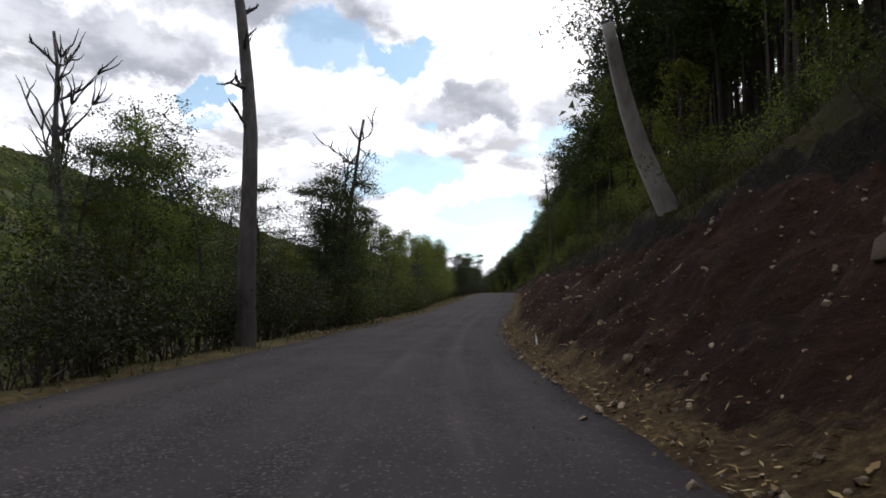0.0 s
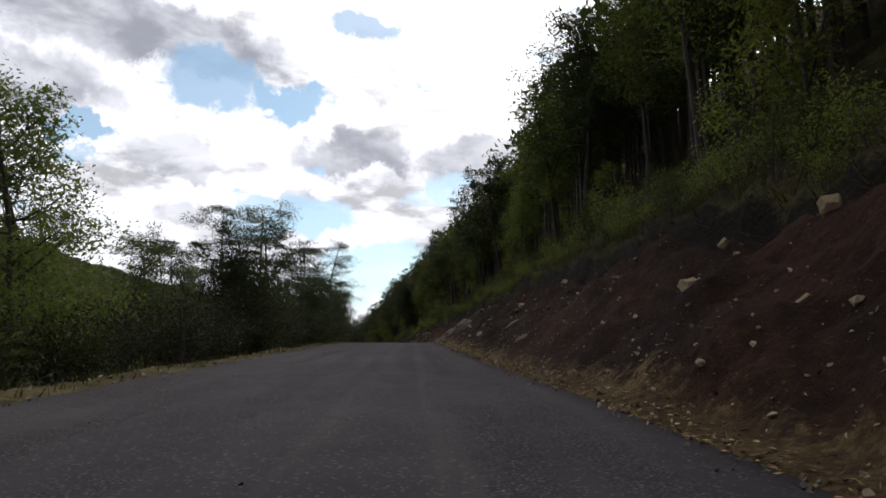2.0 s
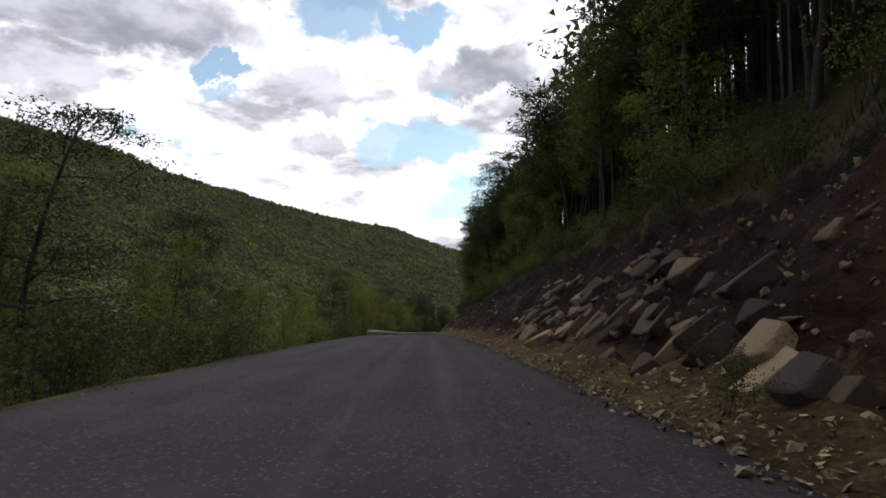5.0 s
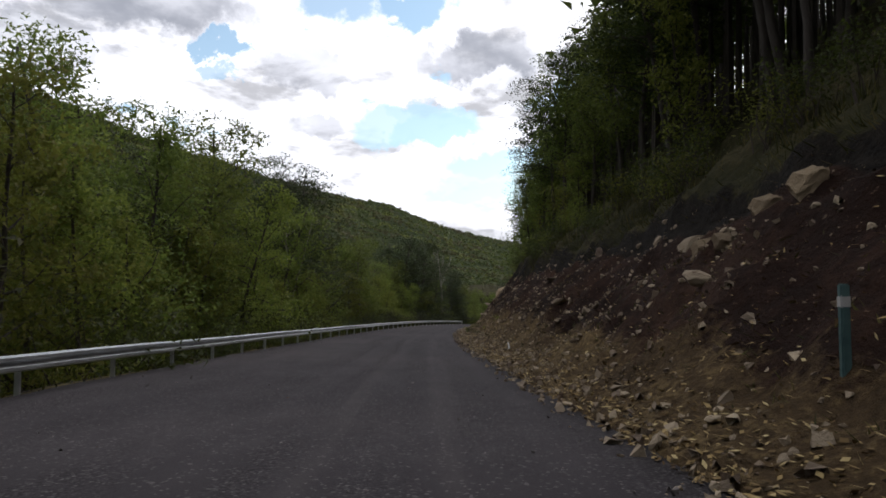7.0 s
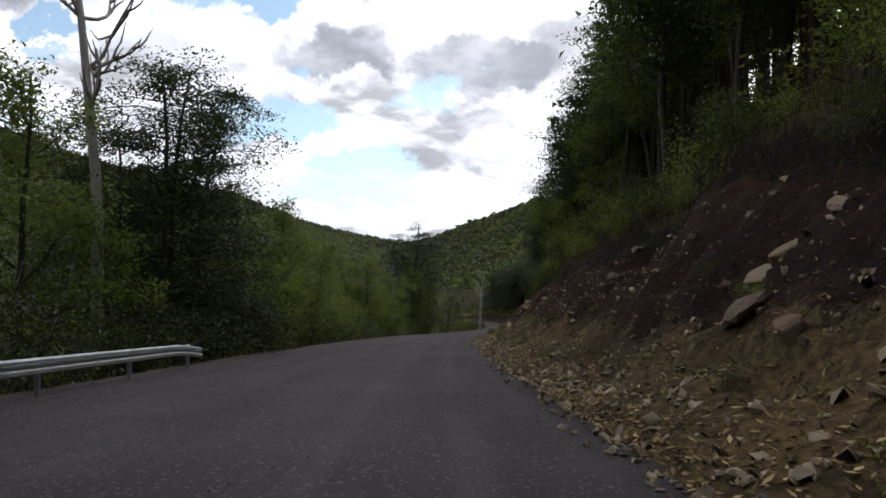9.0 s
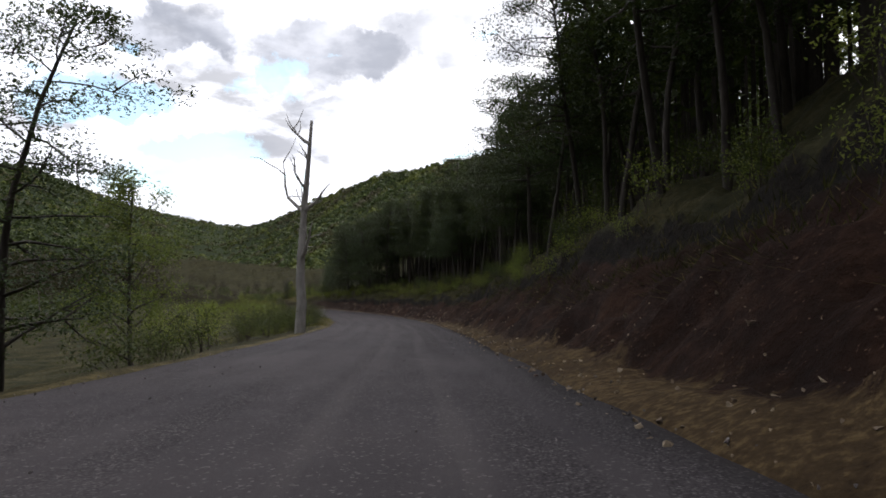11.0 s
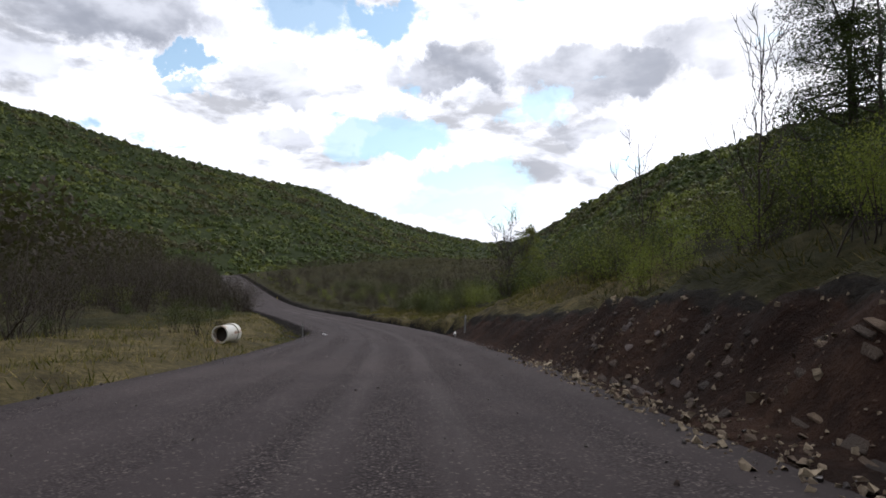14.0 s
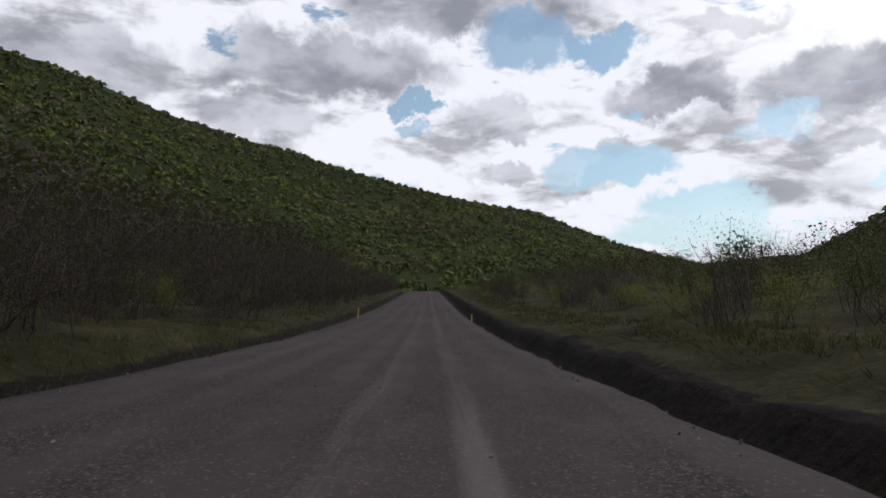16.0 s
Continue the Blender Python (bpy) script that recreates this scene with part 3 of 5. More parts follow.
def grid_faces(rows, cols):
    i = np.arange((rows - 1) * (cols - 1))
    a = (i // (cols - 1)) * cols + i % (cols - 1)
    return np.stack([a, a + 1, a + cols + 1, a + cols], 1)


# ---- ground ----
def make_ground():
    s = np.arange(T0, T1, 0.30)
    el, er = edges(s)
    far = np.concatenate([np.arange(6, 14, 1.0), [14, 16, 19, 23, 28, 34, 42, 54]])
    left = np.concatenate([np.arange(0, 2.0, 0.2), np.arange(2.0, 6, 0.5), far])
    outs = np.concatenate([np.arange(0, 4.4, 0.12), np.arange(4.4, 6, 0.4), far])
    cols = len(left) + len(outs)
    u = np.concatenate([-(el[:, None] + left[::-1][None]), er[:, None] + outs[None]], 1)
    S = np.repeat(s[:, None], cols, 1)
    v = ground(S, u)
    v[:, len(left) - 1:len(left) + 1, 2] -= 0.03          # bed of the road
    faces = grid_faces(len(s), cols)
    # share of litter, grass and mossy verge; the rest is bare earth
    t = S / SEC
    out = np.repeat(np.concatenate([left[::-1], outs])[None], len(s), 0)
    right = np.arange(cols)[None] + 0 * S >= len(left)
    foot = np.interp(t, [k[0] for k in RIGHT], [k[1][2] for k in RIGHT]) * EYE
    top = np.interp(t, [k[0] for k in RIGHT], [k[1][4] for k in RIGHT]) * EYE
    grass = np.where(right, np.clip((out - top - 0.2 - 0.45 * (t > 14.6)) / 0.5 + 0.5, 0, 1), np.where(t > 14.8, np.clip((out - 0.8) / 0.6, 0, 1), 1.0))
    litter = np.where(right, np.clip((foot + np.interp(t, [6.0, 6.8, 7.2, 7.6, 9.5, 10.1, 11.2], [0.2, 0.3, 0.35, 0.7, 0.55, 0.05, 0.05]) - out) / 0.9 + 0.5, 0, 1) * (t < 12) * 0.85, np.clip((0.7 - out) / 0.5, 0, 1) * (t < 14.8))
    verge = np.where(right, np.clip((out - top - 0.1) / 0.4, 0, 0.62) * (t > 14.3) * np.clip((15.9 - t) / 0.6, 0.25, 1) * np.clip((5.5 - out) / 2, 0, 1), np.clip((np.interp(t, VERGE_T, VERGE) * EYE + 0.3 - out) / 0.6 + 0.5, 0, 1) * np.where(t > 14.6, 0.9 * np.clip((out - 0.9) / 0.5, 0, 1), 1.0))
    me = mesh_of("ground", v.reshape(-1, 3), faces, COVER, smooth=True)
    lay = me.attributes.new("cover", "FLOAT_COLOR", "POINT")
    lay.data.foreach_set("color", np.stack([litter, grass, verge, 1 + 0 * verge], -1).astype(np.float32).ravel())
    # painted dark below the bank lip and all through the ditches, where shade lies
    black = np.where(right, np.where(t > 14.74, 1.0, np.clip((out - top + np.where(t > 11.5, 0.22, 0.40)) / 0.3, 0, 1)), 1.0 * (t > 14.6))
    me.attributes.new("humus_and_shade", "FLOAT", "POINT").data.foreach_set("value", black.astype(np.float32).ravel())
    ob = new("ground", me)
    tagged(ob, "reddish earth cutting and grassy slopes beside the road", "ground", kind="structure")


def make_road():
    s = np.arange(T0, T1, 0.35)
    el, er = edges(s)
    f = np.concatenate([[0], np.linspace(0, 1, 15), [1]])
    l, r = -(el + 0.13 * lumps(s * 0.5, s * 0 + 3.3, 4)), er + 0.12 * lumps(s * 0.6, s * 0 + 9.7, 5)
    u = l[:, None] + (r - l)[:, None] * f[None]
    c = np.stack([np.interp(s, STATION, LINE[:, i]) for i in range(3)], 1)
    h = np.interp(s, STATION, HEAD)
    v = np.stack([c[:, 0, None] + np.cos(h)[:, None] * u, c[:, 1, None] + np.sin(h)[:, None] * u, np.repeat(c[:, 2, None], len(f), 1)], -1)
    v[:, :, 2] += 0.012 - 0.05 * np.abs(f[None] - 0.5) ** 2
    v[:, 0, 2] -= 0.10
    v[:, -1, 2] -= 0.10
    faces = grid_faces(len(s), len(f))
    me = mesh_of("road", v.reshape(-1, 3), faces, ROAD, smooth=True)
    lay = me.uv_layers.new(name="along")
    flat = np.stack([u / EYE, np.repeat(s[:, None], len(f), 1) / EYE], -1).reshape(-1, 2)
    idx = np.zeros(len(me.loops), np.int32)
    me.loops.foreach_get("vertex_index", idx)
    lay.data.foreach_set("uv", flat[idx].astype(np.float32).ravel())
    tagged(new("road", me), "grey gravel road with packed dusty wheel tracks", "road", kind="structure")


# crests round the valley, seen from a point at its end: bearing (left of +y), distance, height above that point
HUB = Vector((-45, 555, -17.0))
CREST = [(172, 400, -14), (166, 430, -4), (158, 470, 40), (145, 510, 105), (125, 530, 155), (105, 545, 192), (75, 580, 219), (54, 650, 205), (46.5, 720, 195), (38, 800, 183), (28.8, 900, 173), (19.1, 1000, 156), (13.2, 1150, 130), (9, 1350, 122), (4.5, 1500, 112),
         (2.5, 1100, 83), (-3.7, 620, 82), (-8, 480, 80), (-13.6, 400, 84), (-25, 320, 82), (-45, 260, 84), (-80, 250, 90)]


def crest(b):
    o = sorted(CREST)
    k = [c[0] for c in o]
    return np.interp(b, k, [c[1] for c in o]), np.interp(b, k, [c[2] for c in o])


def hill_point(b, f):
    """Place on the hills at bearing b (degrees) and a fraction f of the way to the crest."""
    d, z = crest(b)
    r = d * f
    g = np.clip(f, 0, 1)
    low = np.clip((g - 0.16) / 0.84, 0, 1)
    up = z * (0.75 * low ** 1.15 + 0.25 * low ** 2.2) - 2.5 - np.maximum(f - 1, 0) * d * 0.35
    a = np.radians(b)
    x, y = HUB.x - np.sin(a) * r, HUB.y + np.cos(a) * r
    up = up + (rough_field(x * 0.02, y * 0.02) * 9 + rough_field(x * 0.07 + 3, y * 0.07) * 2.5) * low * (1 - 0.75 * g)
    return np.stack([x, y, HUB.z + up], -1)


def make_hills():
    b = np.arange(-80, 172.1, 1.5)
    f = np.concatenate([np.linspace(0.08, 1, 34), [1.05, 1.25]])
    B, F = np.meshgrid(b, f)
    tagged(new("hills", mesh_of("hills", hill_point(B, F).reshape(-1, 3), grid_faces(len(f), len(b)), HILL, smooth=True)), "wooded mountain ridges closing the valley", "hills", kind="structure")
    r = np.array([0, 60, 200, 600, 1500, 3500])
    a = np.radians(np.arange(0, 361, 10))
    R, A = np.meshgrid(r, a)
    v = np.stack([-30 + R * np.cos(A), 300 + R * np.sin(A), np.full(R.shape, -34.0)], -1)
    tagged(new("valley_floor", mesh_of("valley_floor", v.reshape(-1, 3), grid_faces(len(a), len(r)), HILL)), "dark wooded valley floor reaching the horizon", "ground", kind="structure")


make_ground()
make_road()
make_hills()

# ---- plants ----
def tube(points, radii, sides=5):
    """Rings of a tapered limb: vertices and faces."""
    p, r = np.asarray(points, float), np.asarray(radii, float)
    d = np.gradient(p, axis=0)
    d /= np.linalg.norm(d, axis=1, keepdims=True) + 1e-9
    ref = np.where(np.abs(d[:, 2:3]) > 0.9, np.array([[1.0, 0, 0]]), np.array([[0, 0, 1.0]]))
    a = np.cross(d, ref)
    a /= np.linalg.norm(a, axis=1, keepdims=True) + 1e-9
    b = np.cross(d, a)
    k = np.arange(sides) * 2 * np.pi / sides
    v = p[:, None] + r[:, None, None] * (np.cos(k)[None, :, None] * a[:, None] + np.sin(k)[None, :, None] * b[:, None])
    f = []
    for i in range(len(p) - 1):
        for j in range(sides):
            q = (j + 1) % sides
            f.append((i * sides + j, i * sides + q, (i + 1) * sides + q, (i + 1) * sides + j))
    f.append(tuple((len(p) - 1) * sides + j for j in range(sides)))
    return v.reshape(-1, 3), f


class Limbs:
    def __init__(self):
        self.v, self.f, self.n = [], [], 0

    def add(self, points, radii, sides=5):
        v, f = tube(points, radii, sides)
        self.v.append(v)
        self.f += [tuple(i + self.n for i in q) for q in f]
        self.n += len(v)

    def mesh(self, name, mat):
        return mesh_of(name, np.concatenate(self.v), self.f, mat, smooth=True)


def bent(rng, start, way, length, steps, wander, up=0.0):
    """A crooked line from start along way."""
    p, d = [np.array(start, float)], np.array(way, float)
    for _ in range(steps):
        d = d + rng.normal(0, wander, 3) + np.array([0, 0, up])
        d /= np.linalg.norm(d)
        p.append(p[-1] + d * length / steps)
    return np.array(p)


def leaves(rng, centres, spreads, each, size, flat=0.5, droop=0.0):
    """Small pointed leaf sprays scattered round the centres: vertices and faces of single diamonds."""
    c = np.repeat(np.asarray(centres, float), each, 0)
    s = np.repeat(np.asarray(spreads, float), each, 0)
    m = len(c)
    p = rng.normal(0, 1, (m, 3))
    p /= np.maximum(np.linalg.norm(p, axis=1, keepdims=True), 1e-6)
    p = c + p * (rng.random((m, 1)) ** 0.45) * s
    n = rng.normal(0, 1, (m, 3)) * [1, 1, 1]
    n[:, 2] = np.abs(n[:, 2]) + flat
    n /= np.linalg.norm(n, axis=1, keepdims=True)
    a = np.cross(n, rng.normal(0, 1, (m, 3)))
    a /= np.maximum(np.linalg.norm(a, axis=1, keepdims=True), 1e-6)
    b = np.cross(n, a)
    k = size * (0.6 + 0.8 * rng.random((m, 1)))
    q = np.stack([p - a * k * 0.8 - b * k * 0.42, p - a * k * 0.5 + b * k * 0.48, p + a * k - [0, 0, droop]], 1)
    return q.reshape(-1, 3), np.arange(m * 3).reshape(-1, 3)


def plant(name, trunk, crown, label, category, group, crown_name="crown", trunk_name="trunk"):
    root = new(name)
    root.empty_display_size = 0.2
    tagged(root, label, category, group)
    part(trunk_name, trunk, root)
    if crown is not None:
        part(crown_name, crown, root)
    return root


def broadleaf(seed, tall=7.0, mat=None, first=0.25, wide=0.28, count_=17, each=62, size=0.20, layered=False, lean=0.0, stout=0.013):
    """Meshes of a tree with a tapered trunk, crooked limbs and a ragged crown."""
    rng = np.random.default_rng(seed)
    L = Limbs()
    stem = bent(rng, (0, 0, -0.4), (lean, 0, 1), tall * 0.95 + 0.4, 9, 0.06, 0.03)
    rad = np.linspace(tall * stout, tall * 0.003, len(stem))
    L.add(stem, rad, 7)
    tips, spread = [], []
    for i in range(count_):
        k = first + (0.97 - first) * (i + rng.random() * 0.7) / count_
        x = k * (len(stem) - 1)
        base = stem[int(x)] + (stem[min(int(x) + 1, len(stem) - 1)] - stem[int(x)]) * (x % 1)
        ang = i * 2.4 + rng.normal(0, 0.4)
        reach = tall * wide * (1.15 - 0.75 * k if not layered else 1.1 - 0.55 * k) * (0.65 + 0.6 * rng.random())
        rise = 0.25 if layered else 0.55
        w = np.array([math.cos(ang), math.sin(ang), rise + 0.2 * rng.normal()])
        w /= np.linalg.norm(w)
        limb = bent(rng, base, w, reach, 4, 0.16, -0.02 if layered else 0.06)
        L.add(limb, np.linspace(tall * 0.007 * (1.2 - k), tall * 0.0016, 5), 3)
        fl = 0.30 if layered else 0.72
        for q, g in ((limb[-1], 0.30), (limb[-2], 0.27), (limb[2], 0.18)):
            r = reach * (0.34 + 0.22 * rng.random()) + tall * 0.02
            tips.append(q + rng.normal(0, 0.06 * tall, 3) * [0.6, 0.6, 0.3])
            spread.append([r, r, r * fl])
            if rng.random() < 0.3:
                twig = bent(rng, limb[-2], w + rng.normal(0, 0.7, 3), reach * 0.5, 3, 0.2, 0.02)
                L.add(twig, np.linspace(tall * 0.003, tall * 0.001, 4), 3)
                tips.append(twig[-1])
                spread.append([r * 0.8, r * 0.8, r * 0.8 * fl])
    tips.append(stem[-1])
    spread.append([tall * 0.07, tall * 0.07, tall * (0.035 if layered else 0.08)])
    v, f = leaves(rng, tips, spread, int(each * 17 / count_ * 0.30), size, 0.9 if layered else 0.4)
    return L.mesh("trunk", BARK), mesh_of("crown", v, f, mat or BROAD)


def shrub(seed, tall=2.0, mat=None, stems=7, each=60, size=0.13, wide=0.55, bark=None, levels=3, thick=0.010, wander=0.16):
    """Meshes of a many-stemmed bush."""
    rng = np.random.default_rng(seed)
    L = Limbs()
    tips, spread = [], []
    for i in range(stems):
        ang = rng.random() * 6.28
        w = np.array([math.cos(ang) * wide * rng.random(), math.sin(ang) * wide * rng.random(), 1.0])
        line = bent(rng, (rng.normal(0, 0.12 * tall), rng.normal(0, 0.12 * tall), -0.25), w / np.linalg.norm(w), tall * (0.65 + 0.4 * rng.random()), 5, wander, 0.03)
        L.add(line, np.linspace(tall * thick, tall * 0.0022, 6), 3)
        for j in range(levels):
            q = line[5 - j]
            tips.append(q + rng.normal(0, 0.05 * tall, 3))
            r = tall * (0.17 + 0.10 * rng.random())
            spread.append([r * 1.2, r * 1.2, r])
    v, f = leaves(rng, tips, spread, max(1, each // levels), size, 0.3)
    return L.mesh("stems", bark or TWIG), mesh_of("foliage", v, f, mat or UNDER)


def bare(seed, tall=6.0, mat=None, limbs=9, first=0.4, wide=0.3, thick=0.022, forks=4, up=0.10, top=0.006, sides=6, lean=0.0):
    """Mesh of a leafless tree with forking limbs."""
    rng = np.random.default_rng(seed)
    L = Limbs()
    stem = bent(rng, (0, 0, -0.4), (lean, 0, 1), tall + 0.4, 10, 0.05, 0.01)
    S = Limbs()
    S.add(stem, np.linspace(tall * thick, tall * top, len(stem)), sides)
    for i in range(limbs):
        k = first + (0.98 - first) * (i + rng.random()) / limbs
        base = stem[min(int(k * 10), 10)]
        ang = rng.random() * 6.28
        reach = tall * wide * (1.2 - 0.7 * k) * (0.5 + 0.8 * rng.random())
        w = np.array([math.cos(ang), math.sin(ang), 0.5])
        limb = bent(rng, base, w / np.linalg.norm(w), reach, 5, 0.22, up)
        L.add(limb, np.linspace(tall * thick * 0.42 * (1.15 - 0.5 * k), tall * 0.0016, 6), 4)
        for j in range(forks):
            q = limb[rng.integers(1, 6)]
            twig = bent(rng, q, (limb[-1] - limb[0]) / reach + rng.normal(0, 0.6, 3) + [0, 0, 0.25], reach * (0.3 + 0.35 * rng.random()), 4, 0.24, up)
            L.add(twig, np.linspace(tall * 0.0038, tall * 0.001, 5) * min(1.0, thick / 0.011), 3)
    return S.mesh("trunk", mat or PALE), L.mesh("limbs", mat or PALE)


rng = np.random.default_rng(11)


class Stand:
    """Plants of one kind: a few shapes, then copies that share their meshes; fine ones stand close to the road."""

    everyone = []

    def __init__(self, shapes, most=290, fine=None):
        self.shapes, self.used, self.turn, self.made, self.most, self.rest, self.fine = shapes, [False] * len(shapes), count(), 0, most, [], fine
        self.tree = "tree" in shapes[0].name
        Stand.everyone.append(self)

    def put(self, s, u, size=1.0, pick=None, sink=0.0, upright=1.0, spin=None):
        if self.fine and ((-13 * EYE < u < 0 and size > 0.5 and (self.tree or s > 11.6 * SEC)) or (s > 11.6 * SEC and 0 < u < 14 * EYE)):
            return self.fine.put(s, u, size, pick, sink, upright, spin)
        i = next(self.turn) % len(self.shapes) if pick is None else pick
        loc = spot(s, u) - Vector((0, 0, sink))
        turn = Euler((rng.normal(0, 0.03), rng.normal(0, 0.03), rng.random() * 6.28 if spin is None else spin))
        m = Matrix.LocRotScale(loc, turn, Vector((size, size, size * upright)))
        self.made += 1
        if self.made > self.most:
            self.rest.append((i, m))
            return None
        if self.used[i]:
            return copy_thing(self.shapes[i], m @ Matrix.Diagonal((*[1 / x for x in self.shapes[i].scale], 1)))
        self.used[i] = True
        self.shapes[i].matrix_basis = m
        return self.shapes[i]


def joined_rest():
    """The plants past the first few hundred of each kind, as one undergrowth."""
    V, F, M, n = [], [], [], 0
    mats = []
    for st in Stand.everyone:
        for i, m in st.rest:
            for child in st.shapes[i].children:
                me = child.data
                if me.materials[0] not in mats:
                    mats.append(me.materials[0])
                co = np.zeros(len(me.vertices) * 3, np.float32)
                me.vertices.foreach_get("co", co)
                k = np.array(m)
                co = co.reshape(-1, 3) @ k[:3, :3].T + k[:3, 3]
                V.append(co)
                tri = [tuple(v + n for v in f.vertices) for f in me.polygons]
                F += tri
                M += [mats.index(me.materials[0])] * len(tri)
                n += len(co)
    if V:
        tagged(new("undergrowth", mesh_of("undergrowth", np.concatenate(V), F, mats, M)), "dense mixed undergrowth of leafy and bare shrubs", "undergrowth", kind="stuff")


def beech_tree(seed, each, size, first=0.13):
    return plant("beech_tree", *broadleaf(seed, 8.6, BEECH, first, 0.25, 34, each, size, True), "tall dark southern beech with foliage in flat layers", "tree", "beeches along the road")


def leafy_tree(seed, each, size, first=0.12):
    return plant("broadleaf_tree", *broadleaf(seed, 7.0, BROAD, first, 0.25, 22, each, size), "green leafy tree with a slender dark trunk", "tree", "leafy trees along the road")


def young_tree(seed, each, size):
    return plant("young_tree", *broadleaf(seed, 4.6, FRESH, 0.08, 0.27, 15, each, size), "young tree in fresh yellowish-green leaf", "tree", "young trees along the road")


def slender_tree(seed, each, size, layered):
    return plant("slender_tree", *broadleaf(seed, 9.6, BEECH, 0.40, 0.17, 20, each, size, layered, 0.0, 0.011), "tall slender forest tree with a bare lower trunk", "tree", "slender forest trees")


beech = Stand([beech_tree(100 + i, 280, 0.090) for i in range(4)], fine=Stand([beech_tree(120 + i, 880, 0.053) for i in range(4)]))
broad = Stand([leafy_tree(200 + i, 185, 0.088) for i in range(4)], fine=Stand([leafy_tree(220 + i, 520, 0.056) for i in range(5)]))
fresh = Stand([young_tree(300 + i, 140, 0.068) for i in range(4)], fine=Stand([young_tree(320 + i, 230, 0.052) for i in range(4)]))
tall_thin = Stand([slender_tree(400 + i, 240, 0.088, i % 2 == 0) for i in range(4)], fine=Stand([slender_tree(420 + i, 520, 0.056, i % 2 == 0) for i in range(4)]))
edge_beech = Stand([beech_tree(140 + i, 480, 0.066, 0.42) for i in range(3)], fine=Stand([beech_tree(160 + i, 1150, 0.046, 0.42) for i in range(3)]))
edge_broad = Stand([leafy_tree(240 + i, 400, 0.058, 0.40) for i in range(4)])
def roadside_bush(seed, each, size):
    return plant("bush", *shrub(seed, 1.9, UNDER, 9, each, size), "dense dull green roadside bush", "bush", "roadside bushes", "foliage", "stem")


def leafy_shrub(seed, each, size):
    return plant("leafy_shrub", *shrub(seed, 1.7, FRESH, 8, each, size), "yellowish-green leafy shrub on the slope", "shrub", "leafy shrubs", "foliage", "stem")


bush = Stand([roadside_bush(500 + i, 96, 0.058) for i in range(5)], 180, Stand([roadside_bush(520 + i, 330, 0.030) for i in range(4)], 110))
bright = Stand([leafy_shrub(600 + i, 90, 0.052) for i in range(4)], 190, Stand([leafy_shrub(620 + i, 300, 0.027) for i in range(4)], 100))
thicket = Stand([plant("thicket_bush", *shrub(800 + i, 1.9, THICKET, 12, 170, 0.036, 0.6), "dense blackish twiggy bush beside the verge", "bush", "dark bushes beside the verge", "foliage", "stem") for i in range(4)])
brown = Stand([plant("bare_shrub", *shrub(700 + i, 2.6, BUDS, 18, 120, 0.022, 0.75, TWIG, 4, 0.006, 0.20), "leafless brown shrub with reddish buds", "shrub", "bare shrubs in the valley", "foliage", "stem") for i in range(4)])


def rows_of(stand, t0, t1, step, near, far, low, high, side, upright=1.0, skip=0.0, sink=0.0, base="edge"):
    """Scatter plants along one side between two times of the line; near and far are eye heights out from the road's edge."""
    s = t0 * SEC
    while s < t1 * SEC:
        q = s + rng.uniform(-0.5, 0.5) * step
        el, er = edges(q)
        out = rng.uniform(near, far) * EYE
        if side < 0 and q < 4.4 * SEC:
            out += (float(np.interp(q / SEC, VERGE_T, VERGE)) - 0.5) * EYE
        u = float(er) + out if side > 0 else -float(el) - out
        size = rng.uniform(low, high)
        if rng.random() >= skip:
            stand.put(q, u, size, upright=upright * rng.uniform(0.9, 1.12), sink=sink)
        s += step


# left of the road, wooded stretch
rows_of(bush, 0.6, 2.4, 1.7, 0.9, 1.9, 0.75, 1.25, -1)
rows_of(beech, 3.5, 4.55, 1.7, 1.0, 2.2, 0.2, 0.3, -1)
rows_of(bush, 6.9, 10.6, 2.4, 1.5, 2.6, 0.8, 1.2, -1)
rows_of(fresh, -0.05, 0.35, 2.4, 2.2, 5.0, 0.7, 0.9, -1)
rows_of(broad, 0.25, 1.1, 3.4, 1.8, 6.0, 0.55, 0.8, -1)
rows_of(broad, 1.2, 2.2, 2.8, 2.2, 4.6, 0.75, 1.0, -1)
for q, o, k in ((2.37, 10.4, 1.0), (2.42, 11.4, 1.1), (2.5, 12.6, 0.8)):
    broad.put(q * SEC, -o * EYE, k)
for q, o, k in ((3.3, 8.7, 0.95), (3.25, 9.6, 0.9), (3.57, 9.0, 0.78), (3.62, 9.8, 0.6), (3.47, 9.8, 0.55), (3.08, 8.6, 0.75), (3.15, 9.3, 0.85), (3.2, 8.5, 0.6), (2.62, 10.6, 0.55), (2.7, 9.7, 0.58), (2.78, 10.3, 0.6)):
    beech.put(q * SEC, -o * EYE, k)
rows_of(broad, 2.6, 4.0, 3.6, 2.2, 6.0, 0.5, 0.72, -1)
rows_of(beech, 2.70, 3.02, 1.3, 1.6, 4.0, 0.42, 0.54, -1)
rows_of(beech, 3.05, 3.6, 4.0, 2.0, 5.0, 0.45, 0.6, -1)
for q, o, k in ((1.76, 8.6, 0.95), (1.8, 9.6, 1.05), (1.85, 8.8, 1.0), (1.9, 9.8, 1.05), (1.95, 8.8, 0.95), (2.0, 9.6, 1.0), (2.06, 8.9, 0.9), (2.12, 9.6, 0.9), (2.2, 9.4, 0.75), (2.28, 10.2, 0.6)):
    broad.put(q * SEC, -o * EYE, k)
rows_of(fresh, 0.6, 2.3, 4.2, 2.0, 4.2, 0.6, 0.85, -1)
rows_of(beech, 0.28, 0.7, 2.2, 1.8, 5.0, 0.5, 0.72, -1)
